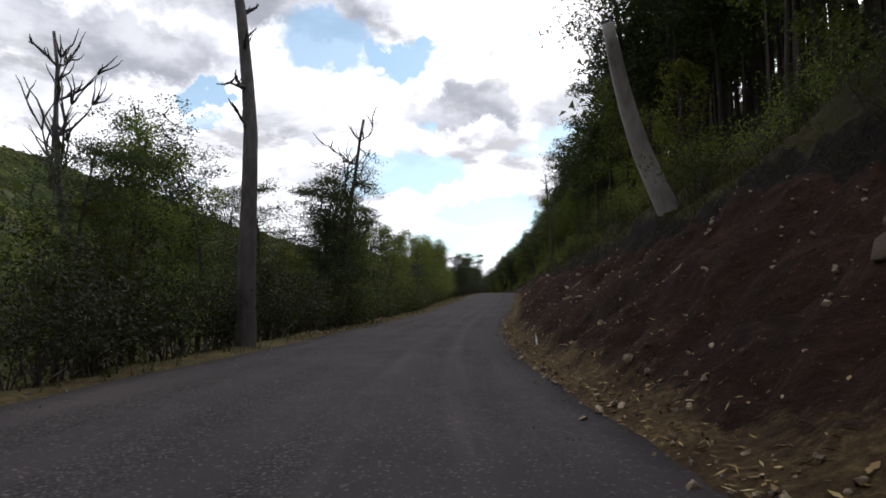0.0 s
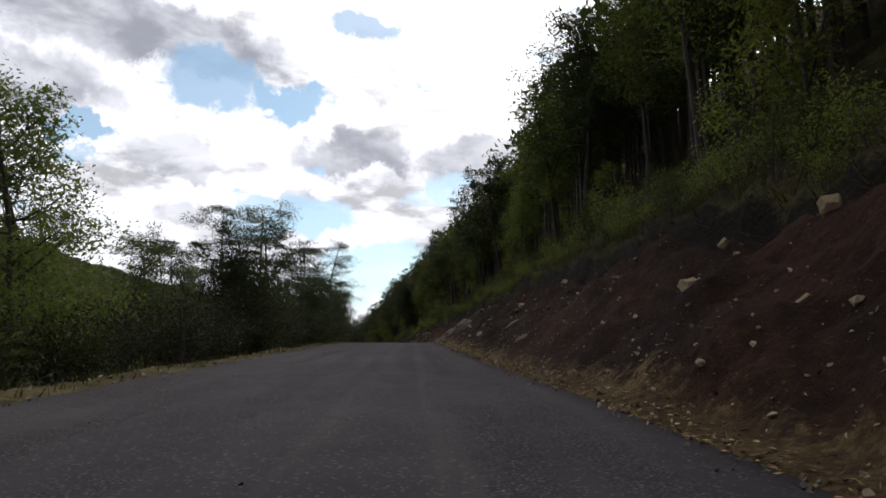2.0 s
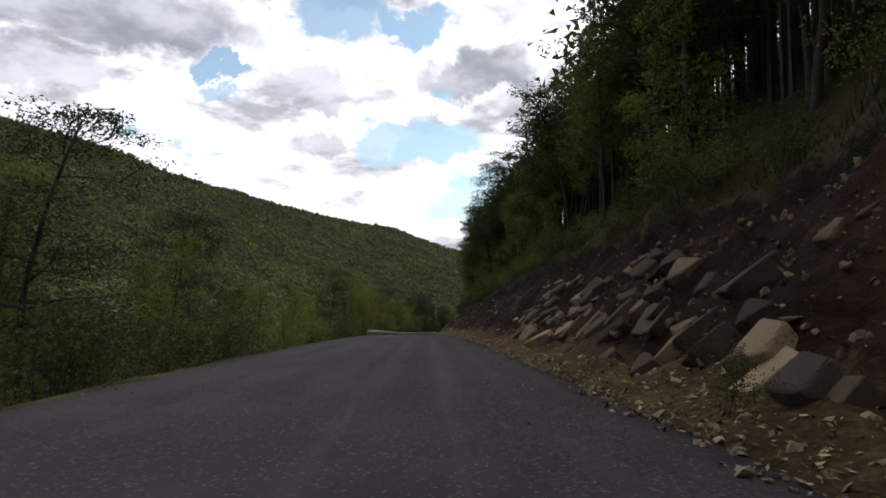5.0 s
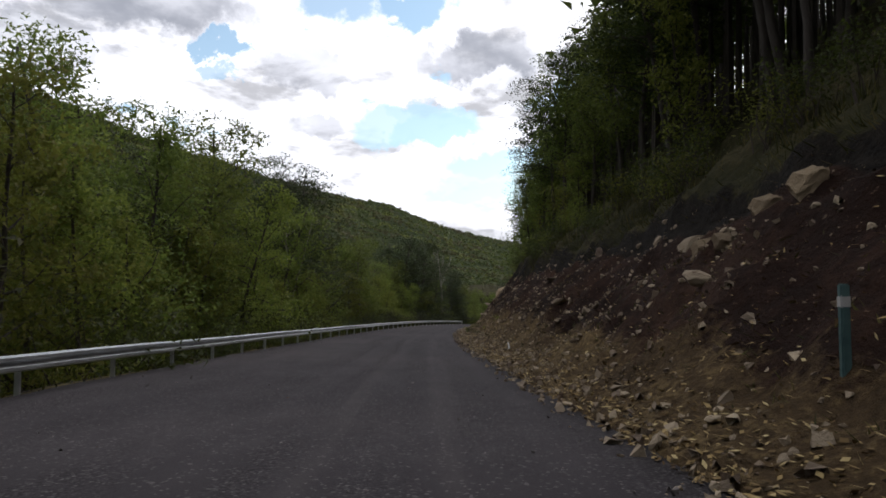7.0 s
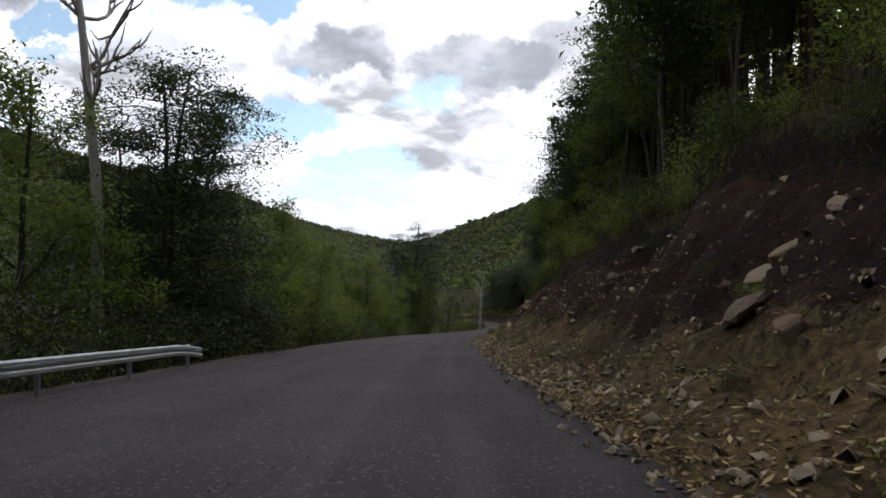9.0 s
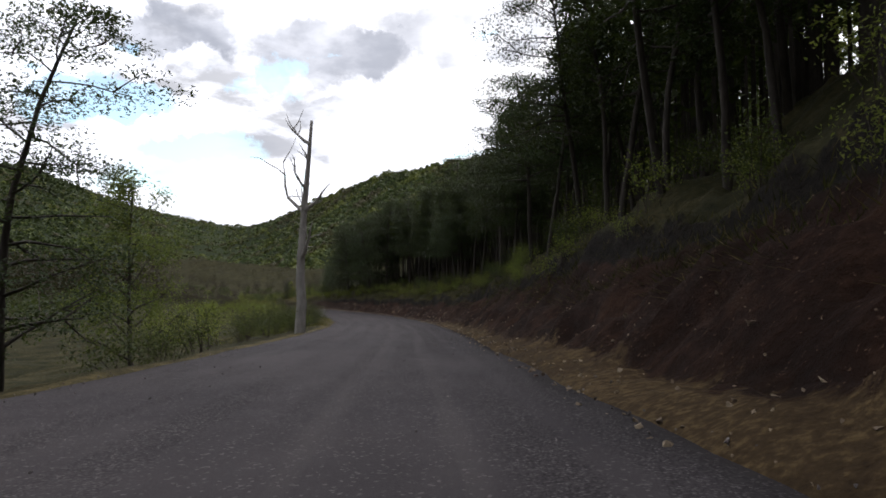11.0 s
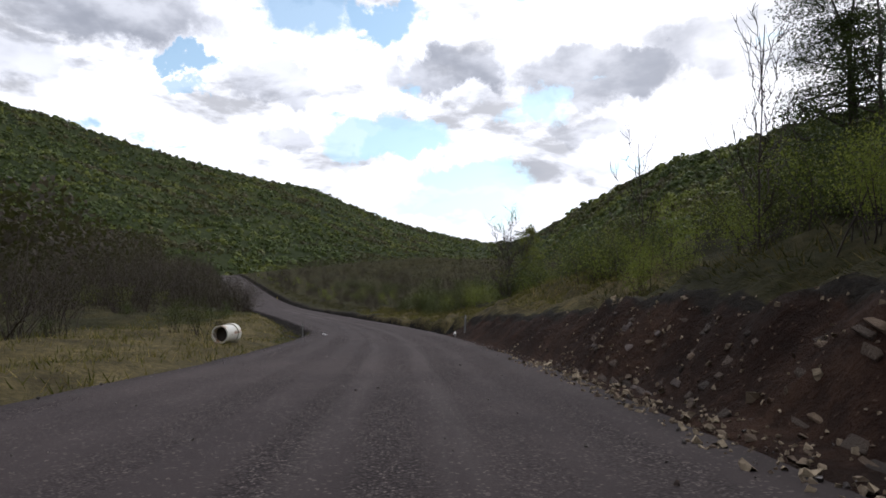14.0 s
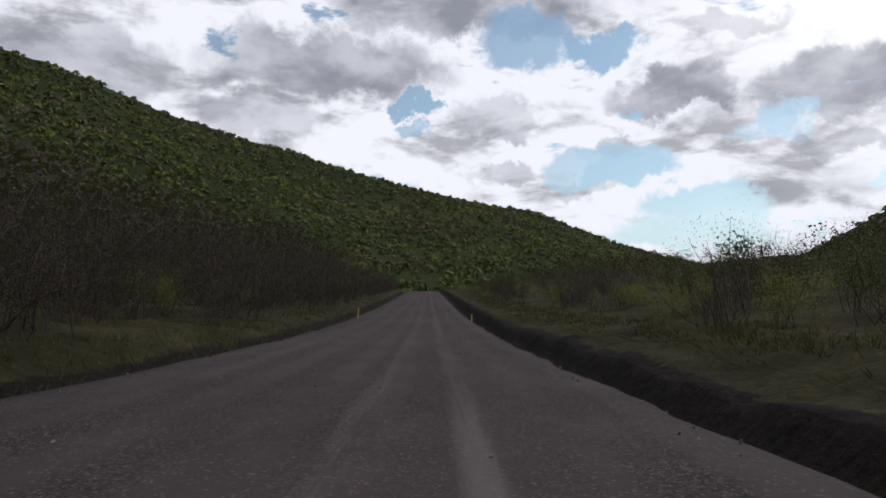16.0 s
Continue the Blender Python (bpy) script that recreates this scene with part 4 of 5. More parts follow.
rows_of(beech, 0.7, 1.16, 2.2, 1.8, 5.0, 0.66, 0.86, -1)
for q, o, k in ((1.28, 7.0, 0.42), (1.34, 8.0, 0.48), (1.42, 7.2, 0.45), (1.5, 8.2, 0.52), (3.66, 7.6, 0.75), (3.74, 8.4, 0.85), (3.86, 7.4, 0.7)):
    beech.put(q * SEC, -o * EYE, k)
rows_of(beech, 1.6, 4.0, 8.0, 3.5, 7.0, 0.5, 0.72, -1)
rows_of(broad, 1.4, 4.3, 9.0, 8.0, 13.0, 0.6, 0.85, -1)
# left of the road, falling to the valley
rows_of(broad, 4.06, 4.42, 3.4, 2.2, 5.0, 0.78, 1.0, -1)
rows_of(broad, 4.42, 4.62, 2.2, 2.0, 5.0, 0.5, 0.7, -1)
rows_of(beech, 4.10, 4.4, 2.2, 3.0, 6.0, 0.45, 0.6, -1)
for q, o, k in ((4.46, 7.4, 0.72), (4.52, 7.0, 0.62), (4.6, 7.6, 0.6), (2.7, 8.2, 0.6), (3.2, 8.4, 0.6)):
    beech.put(q * SEC, -o * EYE, k)
rows_of(bush, 4.1, 5.4, 1.6, 0.7, 1.6, 0.6, 0.9, -1)
rows_of(fresh, 4.45, 5.4, 2.6, 2.0, 5.0, 0.6, 0.85, -1)
rows_of(fresh, 4.5, 6.9, 3.6, 2.5, 6.0, 0.5, 0.8, -1)
rows_of(broad, 4.5, 6.8, 3.6, 6.0, 15.0, 0.75, 1.0, -1)
rows_of(beech, 4.7, 6.6, 8.0, 5.0, 12.0, 0.7, 0.95, -1)
rows_of(fresh, 6.7, 10.6, 3.0, 2.4, 5.0, 0.75, 1.1, -1)
rows_of(broad, 6.7, 9.2, 4.2, 4.0, 8.0, 0.95, 1.2, -1)
for q, o, k in ((9.78, 8.8, 1.1), (9.83, 9.6, 1.1), (9.88, 9.0, 0.92), (9.94, 9.8, 0.85), (7.36, 10.4, 0.95), (7.47, 9.8, 1.15), (7.53, 10.6, 1.2), (7.66, 9.8, 1.1), (7.78, 9.0, 1.05), (8.28, 8.6, 1.1), (8.33, 9.6, 1.2), (8.38, 9.4, 1.1)):
    broad.put(q * SEC, -o * EYE, k)
rows_of(broad, 7.5, 8.75, 3.0, 6.0, 11.0, 1.0, 1.4, -1)
rows_of(beech, 7.9, 8.6, 7.0, 5.0, 8.0, 0.85, 1.1, -1)
rows_of(fresh, 6.8, 9.2, 2.4, 2.6, 5.5, 0.9, 1.25, -1)
rows_of(broad, 9.2, 10.15, 4.2, 4.5, 9.0, 0.8, 1.1, -1)
rows_of(broad, 10.35, 11.2, 3.0, 3.5, 9.0, 0.55, 0.75, -1)
broad.put(10.35 * SEC, -10.6 * EYE, 1.25)
broad.put(10.31 * SEC, -9.4 * EYE, 1.1)
broad.put(10.5 * SEC, -10.5 * EYE, 0.9)
rows_of(broad, 6.8, 9.3, 9.0, 8.0, 16.0, 1.0, 1.35, -1)
rows_of(broad, 9.3, 10.2, 6.0, 9.0, 16.0, 0.9, 1.2, -1)
rows_of(beech, 7.4, 8.4, 8.0, 5.5, 9.0, 0.9, 1.1, -1)
rows_of(broad, 10.8, 11.6, 4.0, 5.0, 11.0, 0.8, 1.1, -1)
for q, o, k in ((4.84, 11.6, 1.3), (4.87, 12.4, 1.25), (7.90, 10.2, 1.2), (7.96, 11.0, 1.25)):
    edge_beech.put(q * SEC, -o * EYE, k)
for q, o, k in ((7.41, 9.6, 1.25), (7.60, 9.4, 1.3), (0.10, 8.0, 0.9), (0.16, 9.4, 1.0), (0.24, 10.4, 1.0)):
    broad.put(q * SEC, -o * EYE, k)
rows_of(beech, 3.78, 4.36, 1.4, 3.2, 6.5, 0.51, 0.68, -1)
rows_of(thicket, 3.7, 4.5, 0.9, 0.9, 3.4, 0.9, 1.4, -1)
for q, o, k in ((10.50, 8.6, 0.85), (10.58, 9.6, 1.0), (10.64, 8.4, 1.0), (10.9, 8.0, 0.9), (10.96, 9.0, 1.0)):
    broad.put(q * SEC, -o * EYE, k)
for q, o, k in ((3.72, 8.4, 0.8), (3.70, 9.6, 0.9), (9.42, 9.6, 0.9), (9.46, 10.6, 0.95), (9.52, 9.2, 0.9)):
    beech.put(q * SEC, -o * EYE, k)
for q, o, k in ((2.80, 8.6, 0.8), (2.86, 9.4, 0.85), (2.74, 9.6, 0.75), (10.82, 9.0, 1.3)):
    beech.put(q * SEC, -o * EYE, k)
rows_of(edge_beech, 12.4, 14.02, 6.0, 7.5, 10.0, 1.0, 1.3, 1)
rows_of(edge_beech, 12.4, 14.0, 7.0, 9.6, 16.0, 1.0, 1.4, 1)
rows_of(bush, 3.9, 5.3, 2.2, 0.2, 1.8, 0.12, 0.22, 1)
rows_of(bright, 7.6, 10.3, 2.4, 0.3, 2.0, 0.10, 0.2, 1)
rows_of(bush, 7.6, 10.3, 3.0, 0.3, 2.6, 0.10, 0.2, 1)
# above the cutting
rows_of(bright, -0.2, 10.8, 2.3, 4.9, 6.6, 0.5, 0.85, 1)
rows_of(bush, -0.2, 10.8, 2.6, 4.6, 6.2, 0.5, 0.85, 1)
rows_of(edge_broad, -0.2, 11.0, 5.0, 6.4, 9.5, 0.9, 1.3, 1)
rows_of(fresh, -0.2, 10.9, 9.0, 5.8, 8.5, 0.6, 1.0, 1)
rows_of(tall_thin, -0.2, 11.2, 3.9, 7.0, 14.0, 0.9, 1.2, 1)
rows_of(edge_beech, -0.2, 11.2, 6.0, 6.8, 10.0, 0.95, 1.25, 1)
rows_of(tall_thin, 11.0, 12.6, 2.3, 5.0, 9.0, 0.85, 1.15, 1)
rows_of(tall_thin, 12.6, 14.1, 1.9, 7.0, 11.0, 0.9, 1.2, 1)
rows_of(tall_thin, 11.0, 14.0, 3.2, 9.0, 20.0, 0.9, 1.2, 1)
for q, o, k in ((14.14, 8.9, 0.8), (14.03, 8.9, 1.05), (13.92, 8.3, 1.2), (13.84, 8.8, 1.35), (13.74, 7.2, 1.3), (13.6, 8.4, 1.4), (13.45, 7.6, 1.3), (13.3, 8.6, 1.4)):
    beech.put(q * SEC, o * EYE, k)
rows_of(edge_beech, 11.0, 12.7, 4.5, 4.8, 8.0, 0.8, 1.1, 1)
rows_of(edge_beech, 12.7, 13.9, 5.0, 7.0, 9.5, 0.9, 1.2, 1)
rows_of(bright, 12.4, 14.2, 1.2, 3.0, 6.5, 0.4, 0.7, 1)
rows_of(bright, 11.0, 14.4, 1.9, 2.9, 5.5, 0.4, 0.75, 1)
rows_of(bush, 11.0, 14.4, 2.4, 4.0, 7.0, 0.5, 0.9, 1)
rows_of(bright, 1.4, 4.5, 1.8, 4.6, 5.8, 0.35, 0.55, 1)
rows_of(bright, 9.2, 10.9, 1.8, 4.9, 6.0, 0.4, 0.6, 1)
# scrub in the open valley
rows_of(brown, 12.0, 13.62, 1.5, 1.6, 6.0, 0.55, 0.9, -1)
rows_of(brown, 13.55, 14.5, 1.3, 6.5, 11.0, 0.6, 1.0, -1)
for q, o, k in ((14.3, 10.2, 0.55), (14.26, 9.4, 0.5), (14.33, 11.4, 0.6)):
    beech.put(q * SEC, o * EYE, k)
rows_of(bright, 12.0, 13.6, 3.4, 2.2, 6.5, 1.0, 1.5, -1, sink=0.45)
rows_of(bush, 12.0, 13.6, 3.2, 2.0, 6.5, 0.9, 1.4, -1, sink=0.5)
rows_of(bright, 13.6, 14.2, 3.0, 7.5, 12.0, 0.9, 1.3, -1, sink=0.4)
bush.put(14.57 * SEC, -7.5 * EYE, 0.7)
rows_of(brown, 15.35, 19.5, 1.3, 2.8, 8.0, 0.8, 1.4, -1)
rows_of(brown, 13.9, 15.2, 2.2, 9.0, 16.0, 0.9, 1.3, -1)
rows_of(brown, 15.4, 19.0, 1.7, 7.0, 16.0, 1.7, 2.3, -1)
rows_of(brown, 14.9, 19.0, 1.8, 4.4, 14.0, 0.6, 1.0, 1)
rows_of(bright, 12.0, 14.0, 2.2, 5.0, 18.0, 0.9, 1.5, -1)
rows_of(bush, 13.6, 14.9, 3.6, 3.5, 9.0, 0.3, 0.55, -1)
rows_of(brown, 14.6, 19.5, 2.8, 14.0, 28.0, 1.4, 2.0, -1)
rows_of(bright, 15.0, 19.0, 5.0, 6.0, 22.0, 0.8, 1.3, -1)
rows_of(bright, 14.35, 15.2, 2.6, 4.6, 8.0, 0.8, 1.2, 1, sink=0.45)
rows_of(bush, 14.3, 15.4, 1.2, 4.4, 9.0, 0.8, 1.25, 1, sink=0.5)
rows_of(bright, 15.2, 19.0, 4.0, 4.5, 12.0, 0.5, 0.8, 1)
rows_of(bush, 14.3, 17.0, 2.8, 6.0, 16.0, 0.7, 1.1, 1)
rows_of(brown, 14.4, 19.0, 2.6, 12.0, 30.0, 0.8, 1.2, 1)
rows_of(bush, 0.6, 2.3, 2.6, 2.0, 3.4, 1.1, 1.5, -1)
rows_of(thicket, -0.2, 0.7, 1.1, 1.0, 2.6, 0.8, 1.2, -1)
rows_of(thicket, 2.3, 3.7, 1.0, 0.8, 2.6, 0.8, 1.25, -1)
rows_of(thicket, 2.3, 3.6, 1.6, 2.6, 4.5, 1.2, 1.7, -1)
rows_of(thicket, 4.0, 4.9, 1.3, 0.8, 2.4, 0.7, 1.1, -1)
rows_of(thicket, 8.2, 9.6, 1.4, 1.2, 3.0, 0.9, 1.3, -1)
rows_of(bush, 4.4, 7.0, 3.0, 1.4, 5.0, 0.7, 1.2, -1)
rows_of(bush, 10.6, 12.0, 2.6, 1.6, 4.0, 0.6, 1.0, -1)


def lone(name, me, label, s, u, sink=0.2, spin=0.0):
    root = new(name)
    tagged(root, label, "dead tree")
    part("trunk", me[0], root)
    part("crown", me[1], root, "bare forking branches")
    root.matrix_basis = Matrix.Translation(spot(s, u) - Vector((0, 0, sink))) @ Euler((0, 0, spin)).to_matrix().to_4x4()
    return root


lone("dead_tree", bare(31, 10.4, GREYBARK, 6, 0.5, 0.10, 0.022, 3, 0.1, 0.010, 8), "tall grey dead tree with a broken side stub", 0.38 * SEC, -5.4 * EYE)
lone("dead_tree", bare(32, 9.4, GREYBARK, 12, 0.45, 0.26, 0.011, 5, 0.16), "grey dead tree with a forking leafless crown", 0.75 * SEC, -7.5 * EYE)
lone("dead_tree", bare(33, 4.7, PALE, 4, 0.80, 0.07, 0.062, 2, 0.1, 0.030, 9, -0.52), "leaning bleached dead trunk broken off at the top", 0.42 * SEC, 7.0 * EYE)
lone("dead_tree", bare(47, 7.2, GREYBARK, 14, 0.35, 0.26, 0.014, 6, 0.22, 0.004), "grey dead tree with tall forking bare limbs", 0.33 * SEC, -8.4 * EYE)
lone("dead_tree", bare(34, 8.2, PALE, 10, 0.3, 0.12, 0.009, 3, 0.2, 0.003), "thin bleached dead tree with short bare branches", 7.855 * SEC, -9.0 * EYE)
lone("dead_tree", bare(48, 7.6, PALE, 8, 0.4, 0.10, 0.008, 2, 0.2, 0.003), "thin pale dead tree beside another", 7.87 * SEC, -9.35 * EYE)
lone("dead_tree", bare(36, 11.0, PALE, 10, 0.62, 0.24, 0.014, 4, 0.18, 0.005), "tall pale dead tree with curved bare limbs", 9.38 * SEC, -9.0 * EYE)
lone("dead_tree", bare(37, 8.8, PALE, 7, 0.4, 0.34, 0.030, 3, 0.2, 0.007), "pale forked dead tree standing at the bend", 11.75 * SEC, -5.7 * EYE)
lone("dead_tree", bare(38, 7.0, GREYBARK, 12, 0.3, 0.28, 0.012, 5, 0.22, 0.003), "dark leafless tree among green trees", 10.41 * SEC, -8.6 * EYE)
lone("dead_tree", bare(51, 10.5, GREYBARK, 8, 0.6, 0.16, 0.016, 3, 0.15, 0.006), "tall grey tree trunk at the forest edge above the bank", 1.92 * SEC, 7.6 * EYE)
lone("dead_tree", bare(52, 10.5, GREYBARK, 9, 0.55, 0.2, 0.009, 4, 0.15, 0.003), "thin crooked dead tree above the forest edge", 4.02 * SEC, 9.0 * EYE)
lone("dead_tree", bare(53, 11.0, BARK, 9, 0.5, 0.2, 0.014, 4, 0.15, 0.007), "stout dark tree trunk above the rocky bank", 5.05 * SEC, 8.2 * EYE)
lone("bare_tree", bare(39, 3.7, TWIG, 36, 0.15, 0.50, 0.006, 14, 0.13, 0.0016), "leafless grey tree with many fine upswept branches", 14.77 * SEC, 7.7 * EYE)
beech.put(14.84 * SEC, 9.6 * EYE, 0.42)
fresh.put(14.80 * SEC, 9.0 * EYE, 0.75)
lone("bare_tree", bare(45, 3.4, TWIG, 28, 0.15, 0.34, 0.005, 8, 0.30, 0.002), "leafless grey tree with fine branches on the slope", 14.42 * SEC, 7.5 * EYE)
lone("bare_tree", bare(46, 3.6, TWIG, 28, 0.15, 0.34, 0.005, 8, 0.30, 0.002), "leafless grey tree above the scrub", 14.25 * SEC, 6.5 * EYE)
for q, o, k in ((8.72, 7.4, 1.35), (8.82, 7.0, 1.4), (8.92, 7.2, 1.3), (9.05, 7.6, 1.3)):
    broad.put(q * SEC, o * EYE, k)
for q, o, k in ((8.0, 9.6, 1.35), (7.94, 10.9, 1.35), (8.95, 8.4, 1.2), (8.9, 10.2, 1.4), (8.82, 10.8, 1.3), (9.0, 9.6, 1.35), (9.05, 11.2, 1.4), (9.1, 8.0, 1.0), (9.43, 8.8, 1.0), (9.47, 9.6, 1.05), (9.51, 8.7, 1.0), (9.55, 9.8, 0.95), (10.75, 8.7, 1.4), (10.73, 9.4, 1.25), (11.3, 8.6, 0.8)):
    beech.put(q * SEC, -o * EYE, k)
beech.put(5.05 * SEC, -14 * EYE, 1.0)
beech.put(4.84 * SEC, -11.4 * EYE, 1.15)
joined_rest()

# ---- far woods ----
def far_woods():
    """Crowns of the forest on the hills, too many to count."""
    g = np.random.default_rng(5)
    m = 36000
    b = g.uniform(-78, 165, m)
    f = g.uniform(0.12, 1.01, m) ** 0.9
    base = hill_point(b, f)
    d = np.linalg.norm(base[:, :2] - np.array(HUB[:2]), axis=1)
    size = g.uniform(0.9, 2.2, m) * (0.75 + d / 1000)
    k = 17
    n = g.normal(0, 1, (m, k, 3))
    n[..., 2] = np.abs(n[..., 2])
    n /= np.linalg.norm(n, axis=-1, keepdims=True)
    c = base[:, None] + n * size[:, None, None] * [1, 1, 1.15] * g.uniform(0.75, 1.05, (m, k, 1))
    n = n + g.normal(0, 0.25, n.shape)
    x = np.cross(n, g.normal(0, 1, n.shape))
    x /= np.linalg.norm(x, axis=-1, keepdims=True)
    y = np.cross(n, x)
    z = size[:, None, None] * g.uniform(0.34, 0.66, (m, k, 1))
    v = np.stack([c - x * z - y * z * 0.8, c - x * z * 0.4 + y * z * 0.9, c + x * z], 2)
    tagged(new("far_forest", mesh_of("far_forest", v.reshape(-1, 3), np.arange(m * k * 3).reshape(-1, 3), FAR)), "dense green forest covering the distant hillsides", "forest", kind="stuff")


def back_woods():
    """Trees behind the nearest ones on both slopes."""
    g = np.random.default_rng(6)
    V, F, M, n = [], [], [], 0
    for t0, t1, side, near, far, lo, hi, m in ((-0.2, 11.2, 1, 9, 24, 6, 10.5, 2400), (-0.2, 11.2, 1, 20, 50, 9, 12, 700), (11.0, 13.6, 1, 10, 22, 5, 10, 640), (11.0, 14.1, 1, 20, 50, 9, 13, 400), (0, 4.4, -1, 13, 40, 4, 6.5, 330), (4.4, 11.8, -1, 16, 60, 5, 8, 700), (12, 14.4, -1, 20, 60, 1.5, 3.5, 300), (14.2, 21, 1, 18, 60, 1.5, 3.2, 500), (14.6, 21, -1, 20, 60, 5.0, 9.5, 1300)):
        s = g.uniform(t0, t1, m) * SEC
        el, er = edges(s)
        o = g.uniform(near, far, m) * EYE
        p = ground(s, er + o if side > 0 else -el - o)
        h = g.uniform(lo, hi, m)
        each = 70
        c = np.repeat(p, each, 0)
        hh = np.repeat(h, each)
        k = g.random(m * each) ** 0.8
        r = hh * 0.24 * (0.35 + 1.1 * np.sin(np.clip(k, 0.02, 1) * 2.9))
        a = g.random(m * each) * 6.283
        foot = 0.40 if side > 0 and t0 < 12 and near < 15 else 0.12
        if foot > 0.2:
            pole = np.array([(math.cos(q) * w, math.sin(q) * w, z) for z, w in ((-0.04, 0.013), (0.75, 0.006)) for q in (0.3, 2.4, 4.5)])
            V.append((p[:, None] + pole[None] * h[:, None, None]).reshape(-1, 3))
            base = (np.arange(m) * 6)[:, None, None] + n
            F.append((base + np.array([(0, 1, 4), (0, 4, 3), (1, 2, 5), (1, 5, 4), (2, 0, 3), (2, 3, 5)])[None]).reshape(-1, 3))
            M += [2] * (m * 6)
            n += m * 6
        c = c + np.stack([np.cos(a) * r * g.random(m * each) ** 0.4, np.sin(a) * r * g.random(m * each) ** 0.4, hh * (foot + (1.02 - foot) * k)], -1)
        nrm = g.normal(0, 1, (m * each, 3))
        nrm[:, 2] = np.abs(nrm[:, 2]) + 0.3
        x = np.cross(nrm, g.normal(0, 1, nrm.shape))
        x /= np.linalg.norm(x, axis=1, keepdims=True)
        y = np.cross(nrm / np.linalg.norm(nrm, axis=1, keepdims=True), x)
        z = (np.minimum(hh, 8) * 0.040 * g.uniform(0.6, 1.3, m * each))[:, None]
        V.append(np.stack([c - x * z * 0.8 - y * z * 0.6, c - x * z * 0.5 + y * z * 0.7, c + x * z], 1).reshape(-1, 3))
        F.append(np.arange(m * each * 3).reshape(-1, 3) + n)
        M += [int(t0 > 14)] * (m * each)
        n += m * each * 3
    tagged(new("woods", mesh_of("woods", np.concatenate(V), np.concatenate(F), [UNDER, BUDS, BARK], M)), "dense dark green woods on the slopes behind the road", "forest", kind="stuff")


far_woods()
back_woods()

# ---- guard rail ----
def make_rail():
    root = tagged(new("guard_rail"), "galvanised steel guard rail on short posts along the drop", "guard rail")
    u, top = -5.08 * EYE, 0.52 * EYE
    s0, s1 = 6.25 * SEC, 9.31 * SEC
    prof = [(0.0, 0.0), (0.045, -0.018), (0.045, -0.05), (0.0, -0.075), (0.0, -0.09), (0.045, -0.115), (0.045, -0.147), (0.0, -0.165)]
    prof = prof + [(a - 0.012, b) for a, b in reversed(prof)]
    s = np.arange(s0, s1 + 0.01, 0.5)
    base = ground(s, np.full(len(s), u))
    h = np.interp(s, STATION, HEAD)
    drop = np.clip((s - (s1 - 1.2)) / 1.2, 0, 1) ** 1.3 * 0.10
    v = []
    for i in range(len(s)):
        for a, b in prof:
            v.append((base[i, 0] + math.cos(h[i]) * (a + 0.05), base[i, 1] + math.sin(h[i]) * (a + 0.05), base[i, 2] + top + b - drop[i]))
    k = len(prof)
    faces = [(i * k + j, i * k + (j + 1) % k, (i + 1) * k + (j + 1) % k, (i + 1) * k + j) for i in range(len(s) - 1) for j in range(k)]
    part("beam", mesh_of("beam", v, faces, STEEL), root, "corrugated galvanised beam")
    bm = bmesh.new()
    bmesh.ops.create_cube(bm, size=1)
    bmesh.ops.scale(bm, vec=(0.055, 0.035, 0.62), verts=bm.verts)
    bmesh.ops.bevel(bm, geom=bm.edges, offset=0.006, segments=1, affect="EDGES")
    me = bpy.data.meshes.new("post")
    bm.to_mesh(me)
    bm.free()
    me.materials.append(STEEL)
    for q in np.arange(s0 + 0.4, s1 - 0.5, 2.03):
        p = part("post", me, root)
        p.matrix_basis = Matrix.Translation(spot(q, u) + Vector((0, 0, 0.08))) @ Euler((0, 0, float(np.interp(q, STATION, HEAD)))).to_matrix().to_4x4()


make_rail()


# ---- culvert, pipe and stakes ----
def box_bm(x, y, z, bevel):
    bm = bmesh.new()
    bmesh.ops.create_cube(bm, size=1)
    bmesh.ops.scale(bm, vec=(x, y, z), verts=bm.verts)
    bmesh.ops.bevel(bm, geom=bm.edges, offset=bevel, segments=2, affect="EDGES")
    return bm


def frame_at(s, u, dz=0.0, turn=0.0):
    return Matrix.Translation(spot(s, u) + Vector((0, 0, dz))) @ Euler((0, 0, float(np.interp(s, STATION, HEAD)) + radians(turn))).to_matrix().to_4x4()


def headwall(s, u, turn, long, label):
    root = tagged(new("culvert_headwall"), label, "culvert", "culvert headwalls")
    part_bm("coping", box_bm(0.09, long, 0.045, 0.012), CONCRETE, root)
    bm = box_bm(0.07, long * 0.94, 0.3, 0.015)
    bmesh.ops.translate(bm, vec=(0.02, 0, -0.17), verts=bm.verts)
    part_bm("wall", bm, CONCRETE, root)
    m = frame_at(s, u, 0, turn)
    m.translation.z = max(float(np.interp(s, STATION, LINE[:, 2])), m.translation.z) + 0.015
    root.matrix_basis = m


headwall(14.645 * SEC, 3.25 * EYE, -11, 1.3, "pale concrete culvert headwall at the road edge")
headwall(14.67 * SEC, -2.75 * EYE, 188, 0.8, "pale concrete culvert headwall beside the grass verge")


